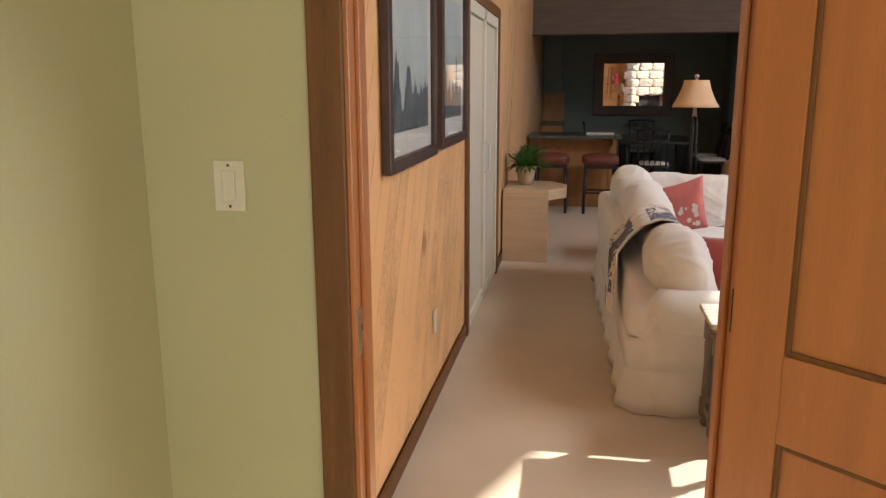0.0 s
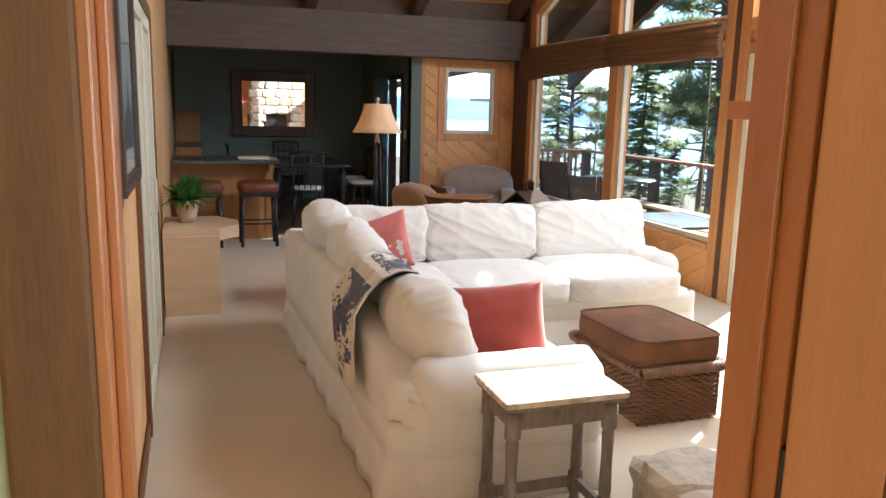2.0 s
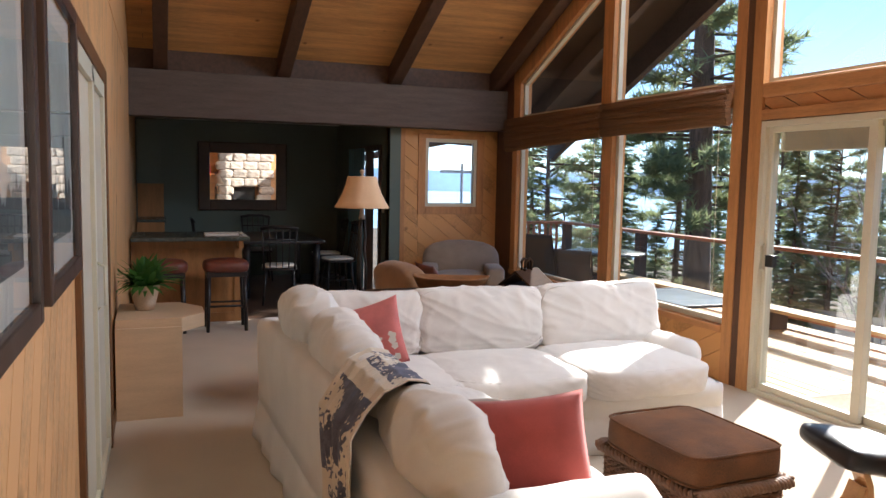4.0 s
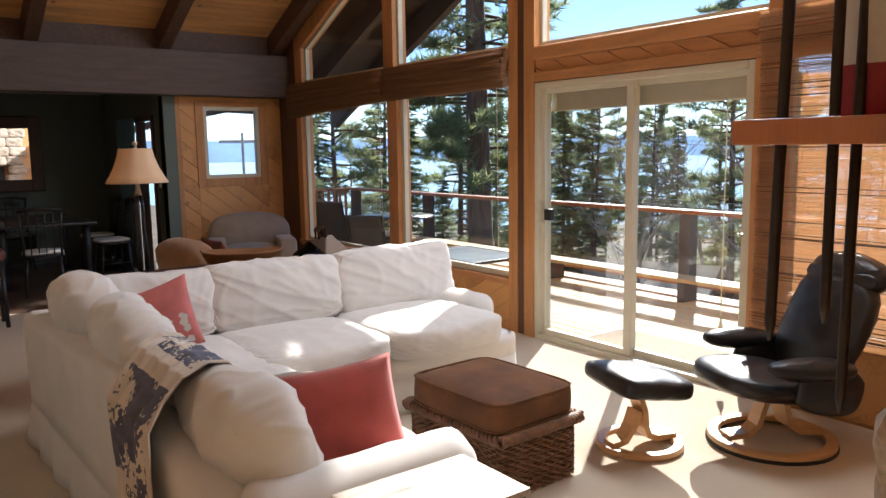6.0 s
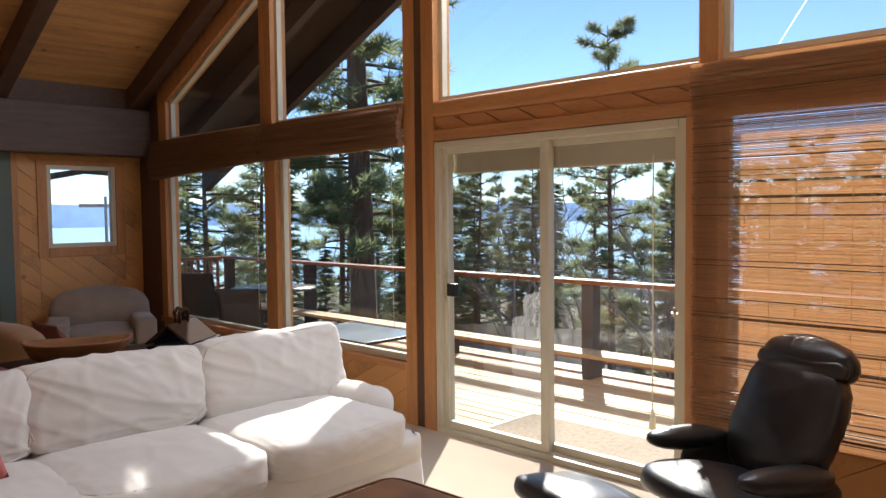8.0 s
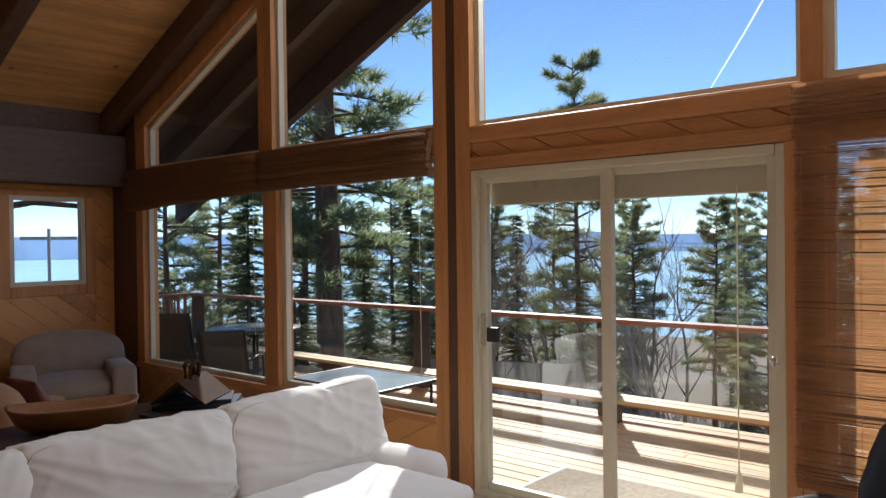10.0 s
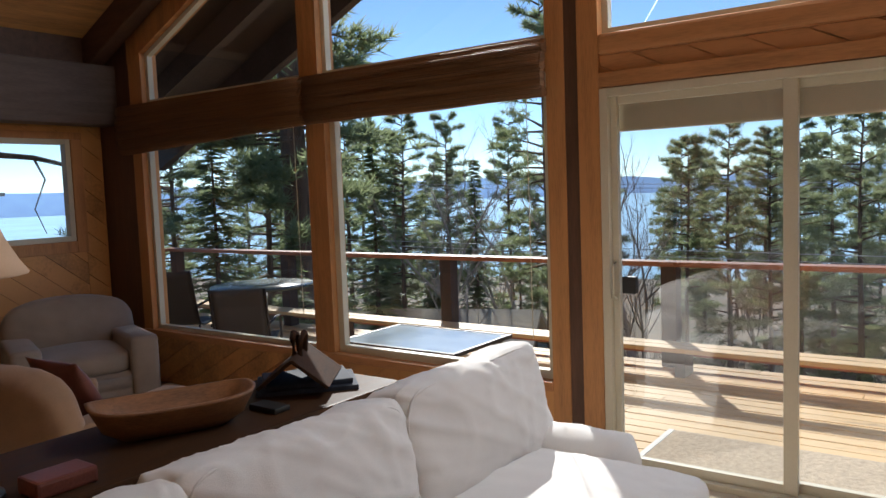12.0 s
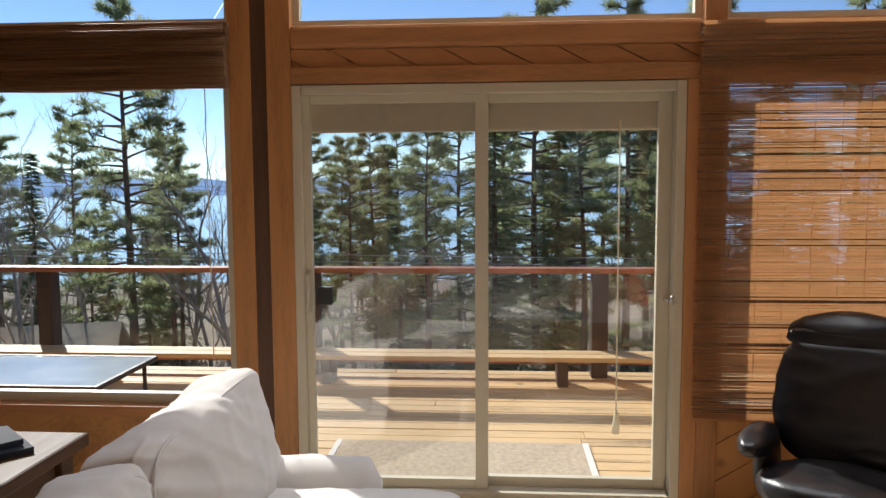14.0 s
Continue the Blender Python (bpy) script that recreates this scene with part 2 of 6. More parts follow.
M_BLACKFRAME = material("dark_frame", (0.045, 0.022, 0.016), 0.4, var=0.3, scale=6, fine=50, bump=0.05)
M_DECK = knots(material("deck_board", (0.38, 0.26, 0.13), 0.6, var=0.8, scale=2.4, fine=24, stretch=(7, 0.7, 7), bump=0.3, piece=0.9), (0.12, 0.06, 0.03), 1.5, 0.07)
M_RAIL = material("redwood_rail", (0.33, 0.125, 0.06), 0.5, var=0.25, scale=3, fine=30, stretch=(6, 0.6, 6))
M_RAILPOST = material("dark_stain", (0.055, 0.035, 0.028), 0.6, var=0.3, scale=5, fine=40, stretch=(5, 5, 0.6))
M_EAVE = material("eave_stain", (0.06, 0.045, 0.04), 0.7, var=0.3, scale=3, fine=30)
M_MAT = material("jute_mat", (0.46, 0.37, 0.27), 0.95, var=0.25, scale=30, fine=160, bump=0.6)
M_TABLEGLASS = material("frosted_glass_top", (0.42, 0.47, 0.50), 0.12, var=0.08, scale=4, bump=0)
M_MESH = material("sling_mesh", (0.06, 0.055, 0.055), 0.7, var=0.3, scale=60, fine=200, bump=0.3)
M_BARK = material("pine_bark", (0.13, 0.085, 0.06), 0.9, var=0.5, scale=4, fine=18, stretch=(3, 3, 0.7), bump=0.8)
M_GREYBARK = material("grey_bark", (0.34, 0.29, 0.25), 0.9, var=0.3, scale=4, fine=18, stretch=(3, 3, 0.7), bump=0.5)
M_NEEDLE = leaf_material("pine_needles", (0.165, 0.19, 0.125), through_part=0.6)
M_FIR = leaf_material("fir_needles", (0.14, 0.175, 0.10), through_part=0.6)
M_GROUND = material("forest_floor", (0.16, 0.12, 0.08), 0.95, var=0.5, scale=0.25, fine=3, bump=0.5)
# near-matt water; the sky's brightness on it is painted as pale blue and glow
M_LAKE = material("glowing_lake_water", (0.36, 0.55, 0.72), 0.95, spec=0.02, var=0.15, scale=0.004, fine=0.05, bump=0.04)
# distance haze over the backlit hills is put into this pale blue
M_HILL = material("hazed_hills", (0.52, 0.64, 0.80), 0.95, var=0.15, scale=0.003, fine=0.02, bump=0)
# hills and lake glow faintly, for haze and sky brightness they don't receive
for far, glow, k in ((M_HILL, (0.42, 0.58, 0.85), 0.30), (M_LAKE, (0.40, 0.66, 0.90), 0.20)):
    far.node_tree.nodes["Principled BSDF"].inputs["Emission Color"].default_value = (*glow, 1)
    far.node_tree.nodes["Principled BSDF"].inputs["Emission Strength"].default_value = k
M_ROOF = material("tan_shingle", (0.42, 0.36, 0.29), 0.9, var=0.2, scale=2, fine=12, bump=0.4)
M_SIDING = material("brown_siding", (0.16, 0.11, 0.08), 0.8, var=0.2, scale=2, fine=12)
M_CABLE = material("cable", (0.5, 0.5, 0.5), 0.5, var=0.1, bump=0)
M_CLOUD = material("cloud_streak", (0.9, 0.9, 0.92), 1.0, var=0.02, bump=0)
# the backlit trail gets its sunlit white from emission
M_CLOUD.node_tree.nodes["Principled BSDF"].inputs["Emission Color"].default_value = (0.95, 0.97, 1, 1)
M_CLOUD.node_tree.nodes["Principled BSDF"].inputs["Emission Strength"].default_value = 0.8
M_BLUE = material("blue_curtain", (0.10, 0.22, 0.30), 0.8, var=0.3, scale=4, fine=60, stretch=(10, 10, 0.5))
M_ROLLER = material("roller_shade", (0.50, 0.45, 0.36), 0.8, var=0.05, scale=3, fine=200, bump=0.1)
M_NAVY = material("navy_cloth", (0.025, 0.03, 0.045), 0.75, var=0.2, bump=0.1, spec=0.2)


# ---- mesh helpers ----
def put(name, bm, mat, parent=None, smooth=False, m=None):
    me = bpy.data.meshes.new(name)
    bmesh.ops.recalc_face_normals(bm, faces=bm.faces)
    bm.to_mesh(me)
    bm.free()
    me.materials.append(mat)
    if smooth:
        for p in me.polygons:
            p.use_smooth = True
    ob = new(name, me)
    if m is not None:
        ob.matrix_basis = m
    if parent:
        ob.parent = parent
    return ob


def empty(name, m=None, **tags):
    ob = new(name)
    if m is not None:
        ob.matrix_basis = m
    return tagged(ob, **tags)


def add_box(bm, x0, x1, y0, y1, z0, z1, m=None, bevel=0.0):
    vs = [bm.verts.new((x, y, z)) for x in (x0, x1) for y in (y0, y1) for z in (z0, z1)]
    if m is not None:
        for v in vs:
            v.co = m @ v.co
    fs = [bm.faces.new([vs[i] for i in f]) for f in ((0, 1, 3, 2), (4, 6, 7, 5), (0, 4, 5, 1), (2, 3, 7, 6), (0, 2, 6, 4), (1, 5, 7, 3))]
    if bevel:
        es = list({e for f in fs for e in f.edges})
        bmesh.ops.bevel(bm, geom=es, offset=bevel, segments=2, affect="EDGES", profile=0.6)


def box(name, x0, x1, y0, y1, z0, z1, mat, parent=None, bevel=0.004, m=None):
    bm = bmesh.new()
    add_box(bm, min(x0, x1), max(x0, x1), min(y0, y1), max(y0, y1), min(z0, z1), max(z0, z1), None, bevel)
    return put(name, bm, mat, parent, m=m)


def add_tube(bm, pts, radii, n=10):
    """A tapered tube along points, closed at both ends."""
    rings = []
    pts = [Vector(p) for p in pts]
    for i, p in enumerate(pts):
        d = (pts[min(i + 1, len(pts) - 1)] - pts[max(i - 1, 0)]).normalized()
        u = d.cross(Vector((0.31, 0.17, 1)) if abs(d.z) < 0.9 else Vector((1, 0, 0))).normalized()
        w = d.cross(u)
        r = radii[i] if hasattr(radii, "__len__") else radii
        rings.append([bm.verts.new(p + r * (math.cos(a) * u + math.sin(a) * w)) for a in (2 * math.pi * k / n for k in range(n))])
    for a, b in zip(rings, rings[1:]):
        for k in range(n):
            bm.faces.new((a[k], a[(k + 1) % n], b[(k + 1) % n], b[k]))
    bm.faces.new(rings[0][::-1])
    bm.faces.new(rings[-1])


def tube(name, pts, r, mat, parent=None, n=10, m=None):
    bm = bmesh.new()
    add_tube(bm, pts, r, n)
    return put(name, bm, mat, parent, True, m)


def lathe(name, prof, mat, parent=None, n=28, m=None, lobes=0, depth=0.0):
    bm = bmesh.new()
    rings = []
    for r, z in prof:
        ring = []
        for k in range(n):
            a = 2 * math.pi * k / n
            q = r * (1 + depth * abs(math.sin(lobes * a / 2))) if lobes else r
            ring.append(bm.verts.new((q * math.cos(a), q * math.sin(a), z)))
        rings.append(ring)
    for a, b in zip(rings, rings[1:]):
        for k in range(n):
            bm.faces.new((a[k], a[(k + 1) % n], b[(k + 1) % n], b[k]))
    bmesh.ops.remove_doubles(bm, verts=bm.verts, dist=1e-5)
    return put(name, bm, mat, parent, True, m)


def soft_block(name, sx, sy, sz, mat, parent=None, m=None, puff=0.04, power=4.0, wrinkle=0.012, n=26, seed=0, sag=0.0, welt=0.0):
    """A stuffed cushion: a rounded block with swollen faces and creases."""
    bm = bmesh.new()
    bmesh.ops.create_cube(bm, size=2)
    bmesh.ops.subdivide_edges(bm, edges=bm.edges[:], cuts=n, use_grid_fill=True)
    off = Vector((seed * 3.7, seed * 1.9, seed * 5.3))
    for v in bm.verts:
        c = v.co.copy()
        l = (abs(c.x) ** power + abs(c.y) ** power + abs(c.z) ** power) ** (1 / power)
        c = c / l
        k = Vector(((1 - c.y ** 2) * (1 - c.z ** 2), (1 - c.x ** 2) * (1 - c.z ** 2), (1 - c.x ** 2) * (1 - c.y ** 2)))
        p = Vector((c.x * (sx / 2 + puff * k.x), c.y * (sy / 2 + puff * k.y), c.z * (sz / 2 + puff * k.z)))
        p.z -= sag * (1 - c.x ** 2) * max(0, c.z)
        w = 0.8 * noise.noise(p * 3.2 + off)
        q = Vector((p.x * 3.5 + 4 * p.z, p.y * 3.5, p.z * 10 + 5 * p.x)) + off
        w += 0.4 * (1 - abs(noise.noise(q))) ** 6
        if welt:
            # pulled creases that run out from the seams
            fan = math.atan2(p.z + 0.4 * sz, p.x * 0.8 + 0.3 * sx * math.sin(seed))
            edge = max(abs(c.x), abs(c.z)) if sz > sy else max(abs(c.x), abs(c.y))
            w += 0.5 * edge * noise.noise(Vector((fan * 9, p.y * 3, seed * 2.1)))
            w += 0.5 * (1 - abs(noise.noise(Vector((p.x * 5 + 2 * p.z, p.y * 6, p.z * 5 - 3 * p.x)) + off * 2))) ** 9
        v.co = p + c * wrinkle * w
    ob = put(name, bm, mat, parent, True, m)
    if welt:
        flat = sz < sy
        for side in (-1, 1):
            pts = []
            for k in range(65):
                a = 2 * math.pi * k / 64
                ca, sa = math.cos(a), math.sin(a)
                l = (abs(ca) ** power + abs(sa) ** power + 0.78 ** power) ** (1 / power)
                ca, sa, e = ca / l, sa / l, side * 0.78 / l
                p = Vector((ca * sx, sa * sy, e * sz)) / 2 if flat else Vector((ca * sx, e * sy, sa * sz)) / 2
                if not flat:
                    p.z -= sag * (1 - ca ** 2) * max(0, sa)
                pts.append(p * 1.012)
            tube("piping", pts, welt, mat, parent, 6, m if m else None)
    return ob


def clip(poly, rect):
    """A convex polygon cut to a rectangle, both in the plane."""
    for axis, edge, keep in ((0, rect[0], 1), (0, rect[1], -1), (1, rect[2], 1), (1, rect[3], -1)):
        out = []
        for i, a in enumerate(poly):
            b = poly[(i + 1) % len(poly)]
            da, db = keep * (a[axis] - edge), keep * (b[axis] - edge)
            if da >= 0:
                out.append(a)
            if da * db < 0:
                t = da / (da - db)
                out.append((a[0] + t * (b[0] - a[0]), a[1] + t * (b[1] - a[1])))
        poly = out
        if len(poly) < 3:
            return []
    return poly


def planking(parent, rect, angle, width, mat, place, depth=0.016, gap=0.004, name="plank"):
    """Boards at an angle over a rectangle (u0, u1, v0, v1); place(u, v, d) gives the point at depth d."""
    a = radians(angle)
    du, dv = (math.cos(a), math.sin(a)), (-math.sin(a), math.cos(a))
    cu, cv = (rect[0] + rect[1]) / 2, (rect[2] + rect[3]) / 2
    reach = math.hypot(rect[1] - rect[0], rect[3] - rect[2]) / 2 + width
    k = -reach
    while k < reach:
        lo, hi = k + gap / 2, k + width - gap / 2
        poly = clip([(cu + s * du[0] + w * dv[0], cv + s * du[1] + w * dv[1]) for s, w in ((-reach, lo), (reach, lo), (reach, hi), (-reach, hi))], rect)
        k += width
        if len(poly) < 3:
            continue
        bm = bmesh.new()
        mid = (sum(p[0] for p in poly) / len(poly), sum(p[1] for p in poly) / len(poly))
        e = 0.003
        back = [bm.verts.new(place(u, v, 0)) for u, v in poly]
        side = [bm.verts.new(place(u, v, depth - e)) for u, v in poly]
        front = [bm.verts.new(place(u + e * (mid[0] - u) / (abs(mid[0] - u) + 0.02), v + e * (mid[1] - v) / (abs(mid[1] - v) + 0.02), depth)) for u, v in poly]
        n = len(poly)
        for p, q in ((back, side), (side, front)):
            for i in range(n):
                bm.faces.new((p[i], p[(i + 1) % n], q[(i + 1) % n], q[i]))
        bm.faces.new(front)
        put(name, bm, mat, parent)


def structure(name, label, m=None):
    return empty(name, m, label=label, kind="structure")


# ---- structure: the living room ----
# x = 0 is the window wall's room face, x = -4.55 the opposite wall; y grows towards the dining end.
LEFT, DOORWALL, BEAM_Y, DINE_Y = -4.55, -4.06, 4.62, 7.80
SLOPE, RIDGE = 0.45, -1.0


def rafter_z(y):
    """The underside of the rafters."""
    return 2.74 + SLOPE * (4.6 - max(y, 2 * RIDGE - y)) if y >= RIDGE else 2.74 + SLOPE * (4.6 - (2 * RIDGE - y))


floor = structure("floor", "beige ribbed wall-to-wall carpet on the floor")
box("carpet", -4.9, 0.0, -4.35, 4.0, -0.12, 0.0, M_CARPET, floor, 0)
box("carpet", -5.3, -2.4, -7.6, -4.35, -0.12, 0.0, M_CARPET, floor, 0)
box("dining_boards", -4.9, -1.5, 4.0, 7.9, -0.12, -0.004, M_DARKFLOOR, floor, 0)
box("dining_boards", -1.5, 0.0, 4.0, 4.78, -0.12, -0.004, M_DARKFLOOR, floor, 0)

wall_east = structure("wall_east", "window wall framed in knotty cedar posts and beams")
T = 0.15


def member(name, y0, y1, z0, z1, mat=M_CEDAR, out=0.0, bevel=0.006):
    return box(name, -out, T, y0, y1, z0, z1, mat, wall_east, bevel)


def member_to_roof(name, y0, y1, z0, mat=M_CEDAR, out=0.0):
    bm = bmesh.new()
    a = [(y0, z0), (y1, z0), (y1, rafter_z(y1) + 0.3), (y0, rafter_z(y0) + 0.3)]
    if y0 < RIDGE < y1:
        a.insert(3, (RIDGE, rafter_z(RIDGE) + 0.3))
    f = [bm.verts.new((-out, y, z)) for y, z in a]
    b = [bm.verts.new((T, y, z)) for y, z in a]
    bm.faces.new(f)
    bm.faces.new(b)
    for i in range(len(a)):
        bm.faces.new((f[i], f[(i + 1) % len(a)], b[(i + 1) % len(a)], b[i]))
    return put(name, bm, mat, wall_east)


member("backing", 0.31, 4.30, -0.1, 0.40, M_PLANK, -0.02, 0)
planking(wall_east, (0.31, 4.30, 0.02, 0.40), -28, 0.14, M_PLANK, lambda u, v, d: (0.018 - d, u, v))
member("sill", 0.31, 4.30, 0.40, 0.455, M_CEDARH, 0.03)
member_to_roof("corner_post", 4.30, 4.80, 0.0, M_DARKPOST)
member("side_trim", 4.17, 4.30, 0.455, 2.36, M_CEDAR, 0.012)
member("mullion", 2.02, 2.20, 0.455, 2.20, M_CEDAR, 0.012)
member_to_roof("post", 0.20, 0.31, 0.0, M_CEDAR, 0.02)
member_to_roof("dark_post", 0.12, 0.20, 0.0, M_DARKPOST, 0.012)
member_to_roof("post", 0.0, 0.12, 0.0, M_CEDAR, 0.02)
member("header", 0.31, 4.30, 2.20, 2.375, M_CEDARH, 0.0)
member("door_head", -1.98, 0.0, 2.075, 2.155, M_CEDARH, 0.022)
member("door_head_panel", -1.98, 0.0, 2.155, 2.245, M_CEDARH, -0.02)
planking(wall_east, (-1.98, 0.0, 2.156, 2.244), 28, 0.13, M_CEDARH, lambda u, v, d: (0.018 - d, u, v), gap=0.007)
member("door_head", -1.98, 0.0, 2.245, 2.355, M_CEDARH, 0.03, 0.02)
member_to_roof("post", -2.08, -1.98, 2.0, M_CEDAR, 0.02)
member("door_side", -1.98, -1.905, 0.0, 2.075, M_CEDAR, 0.022)
member("post", -2.08, -1.98, 0.0, 2.0, M_CEDAR, 0.02)
member("backing", -4.42, -2.08, -0.1, 0.42, M_PLANK, -0.02, 0)
planking(wall_east, (-4.06, -2.08, 0.02, 0.42), -32, 0.16, M_PLANK, lambda u, v, d: (0.018 - d, u, v))
member("sill", -4.06, -2.08, 0.42, 0.46, M_CEDARH, 0.02)
member("header", -4.06, -2.08, 2.10, 2.355, M_CEDARH, 0.0)
member_to_roof("end_wall", -4.42, -3.80, 0.46, M_CEDAR)
member_to_roof("mullion", 2.06, 2.24, 2.375, M_CEDAR, 0.012)
# the sloped head over the gable panes
bm = bmesh.new()
for y0, y1 in ((4.30, RIDGE), (RIDGE, -4.2)):
    a = [(y0, rafter_z(y0) - 0.16), (y1, rafter_z(y1) - 0.16), (y1, rafter_z(y1) + 0.3), (y0, rafter_z(y0) + 0.3)]
    f = [bm.verts.new((-0.012, y, z)) for y, z in a]
    b = [bm.verts.new((T, y, z)) for y, z in a]
    bm.faces.new(f), bm.faces.new(b)
    for i in range(4):
        bm.faces.new((f[i], f[(i + 1) % 4], b[(i + 1) % 4], b[i]))
put("gable_head", bm, M_CEDAR, wall_east)
member("gable_side", 4.12, 4.30, 2.375, 2.98, M_CEDAR, 0.008)


def pane_window(name, label, corners, rim=0.035, mat=M_CREAM, at=0.06):
    """A fixed pane in a slim frame; corners (y, z) in order round it."""
    w = structure(name, label)
    cy, cz = sum(c[0] for c in corners) / len(corners), sum(c[1] for c in corners) / len(corners)
    bm = bmesh.new()
    n = len(corners)
    inner = []
    for i, c in enumerate(corners):
        p, q = Vector(corners[i - 1]), Vector(corners[(i + 1) % n])
        c = Vector(c)
        d0, d1 = (p - c).normalized(), (q - c).normalized()
        s = abs(d0.cross(d1))
        inner.append(c + (d0 + d1) * rim / max(0.3, s))
    for x in (at - 0.02, at + 0.03):
        for i in range(n):
            j = (i + 1) % n
            bm.faces.new([bm.verts.new((x, *p)) for p in (corners[i], corners[j], inner[j], inner[i])])
    for loop in (inner, [Vector(c) for c in corners]):
        for i in range(n):
            j = (i + 1) % n
            bm.faces.new([bm.verts.new(p) for p in ((at - 0.02, *loop[i]), (at - 0.02, *loop[j]), (at + 0.03, *loop[j]), (at + 0.03, *loop[i]))])
    bmesh.ops.remove_doubles(bm, verts=bm.verts, dist=1e-5)
    put("frame", bm, mat, w)
    bm = bmesh.new()
    bm.faces.new([bm.verts.new((at, *p)) for p in inner])
    g = put("pane", bm, M_GLASS, w)
    g.visible_shadow = False
    return w


def gz(y):
    return rafter_z(y) - 0.16


pane_window("window_1", "fixed lower window in a cream frame", [(2.20, 0.455), (4.17, 0.455), (4.17, 2.20), (2.20, 2.20)])
pane_window("window_2", "large fixed lower window in a cream frame", [(0.31, 0.455), (2.02, 0.455), (2.02, 2.20), (0.31, 2.20)], rim=0.05)
pane_window("window_3", "lower window behind a bamboo blind", [(-3.80, 0.46), (-2.08, 0.46), (-2.08, 2.10), (-3.80, 2.10)])
pane_window("window_4", "gable window with a sloped top", [(2.24, 2.375), (4.12, 2.375), (4.12, gz(4.12)), (2.24, gz(2.24))])
pane_window("window_5", "tall gable window with a sloped top", [(0.31, 2.375), (2.06, 2.375), (2.06, gz(2.06)), (0.31, gz(0.31))])
pane_window("window_6", "tall gable window over the sliding door", [(-1.98, 2.355), (0.0, 2.355), (0.0, gz(0.0)), (RIDGE, gz(RIDGE)), (-1.98, gz(-1.98))])
pane_window("window_7", "tall gable window beyond the door", [(-3.80, 2.355), (-2.08, 2.355), (-2.08, gz(-2.08)), (-3.80, gz(-3.80))])

# sliding door with its frame and two leaves
door_1 = structure("door_1", "closed cream vinyl sliding glass door")
D0, D1 = -1.905, 0.0
for y0, y1, z0, z1 in ((D1 - 0.045, D1, 0, 2.07), (D0, D0 + 0.045, 0, 2.07), (D0 + 0.046, D1 - 0.046, 2.025, 2.07), (D0 + 0.046, D1 - 0.046, 0.0, 0.035)):
    box("frame", -0.015, 0.13, y0 + (0.001 if z0 else 0), y1, z0, z1, M_CREAM, door_1, 0.004)
for tag, y0, y1, x in (("leaf", -0.965, -0.045, 0.045), ("leaf", -1.86, -0.905, 0.095)):
    for a, b, z0, z1 in ((y0, y0 + 0.065, 0.035, 2.025), (y1 - 0.035 if x < 0.05 else y1 - 0.04, y1, 0.035, 2.025), (y0 + 0.065, y1 - 0.04, 1.985, 2.025), (y0 + 0.065, y1 - 0.04, 0.035, 0.085)):
        box("stile", x - 0.02, x + 0.02, a, b, z0, z1, M_CREAM, door_1, 0.003)
    bm = bmesh.new()
    bm.faces.new([bm.verts.new(p) for p in ((x, y0 + 0.06, 0.08), (x, y1 - 0.03, 0.08), (x, y1 - 0.03, 1.99), (x, y0 + 0.06, 1.99))])
    g = put("pane", bm, M_SHADEGLASS if x < 0.05 else M_DOORGLASS, door_1)
    g.visible_shadow = False
tube("handle", [(0.02, -0.062, 1.15), (-0.02, -0.062, 1.13), (-0.025, -0.068, 1.05), (-0.025, -0.062, 0.97), (0.02, -0.062, 0.95)], 0.007, M_CREAM, door_1)
box("lock", -0.015, 0.028, -0.185, -0.11, 0.985, 1.075, M_RUBBER, door_1, 0.006)
box("latch", -0.03, 0.07, -1.875, -1.83, 1.005, 1.02, M_STEEL, door_1, 0.003)
tube("latch", [(-0.03, -1.852, 1.0), (-0.03, -1.852, 1.045)], 0.009, M_STEEL, door_1)
roller = tagged(box("roller_shade", 0.155, 0.20, -1.9, -0.02, 1.85, 2.07, M_ROLLER, None, 0.015), "rolled-up beige shade outside the sliding door", "blind")
tube("cord", [(0.15, -1.62, 1.9), (0.15, -1.62, 0.42)], 0.004, M_STRING, roller)
tube("tassel", [(0.15, -1.62, 0.42), (0.15, -1.622, 0.36), (0.15, -1.618, 0.30)], [0.006, 0.018, 0.022], M_STRING, roller)

# dining end: small-window wall, green walls, header beam
wall_north = structure("wall_north", "short wall of diagonal knotty pine boards")
SWX0, SWX1, SWZ0, SWZ1 = -1.02, -0.30, 1.235, 2.115
for x0, x1, z0, z1 in ((-1.5, SWX0, 0, 2.9), (SWX1, 0.1, 0, 2.9), (SWX0, SWX1, 0, SWZ0), (SWX0, SWX1, SWZ1, 2.9)):
    box("backing", x0, x1, 4.80, 4.93, z0, z1, M_PLANK, wall_north, 0)
for rect in ((-1.30, SWX0 - 0.09, 0.02, 2.22), (SWX1 + 0.09, -0.02, 0.02, 2.22), (SWX0 - 0.09, SWX1 + 0.09, 0.02, SWZ0 - 0.09), (SWX0 - 0.09, SWX1 + 0.09, SWZ1 + 0.05, 2.22)):
    planking(wall_north, rect, -38, 0.15, M_PLANK, lambda u, v, d: (u, 4.799 - d, v))
for x0, x1, z0, z1 in ((SWX0 - 0.1, SWX0, SWZ0 - 0.1, SWZ1), (SWX1, SWX1 + 0.1, SWZ0 - 0.1, SWZ1), (SWX0, SWX1, SWZ0 - 0.1, SWZ0), (SWX0 - 0.1, SWX1 + 0.1, SWZ1, SWZ1 + 0.06)):
    box("casing", x0, x1, 4.765, 4.93, z0, z1, M_CEDAR, wall_north, 0.005)
box("corner_trim", -1.36, -1.30, 4.765, 4.80, 0, 2.22, M_CEDAR, wall_north, 0.004)
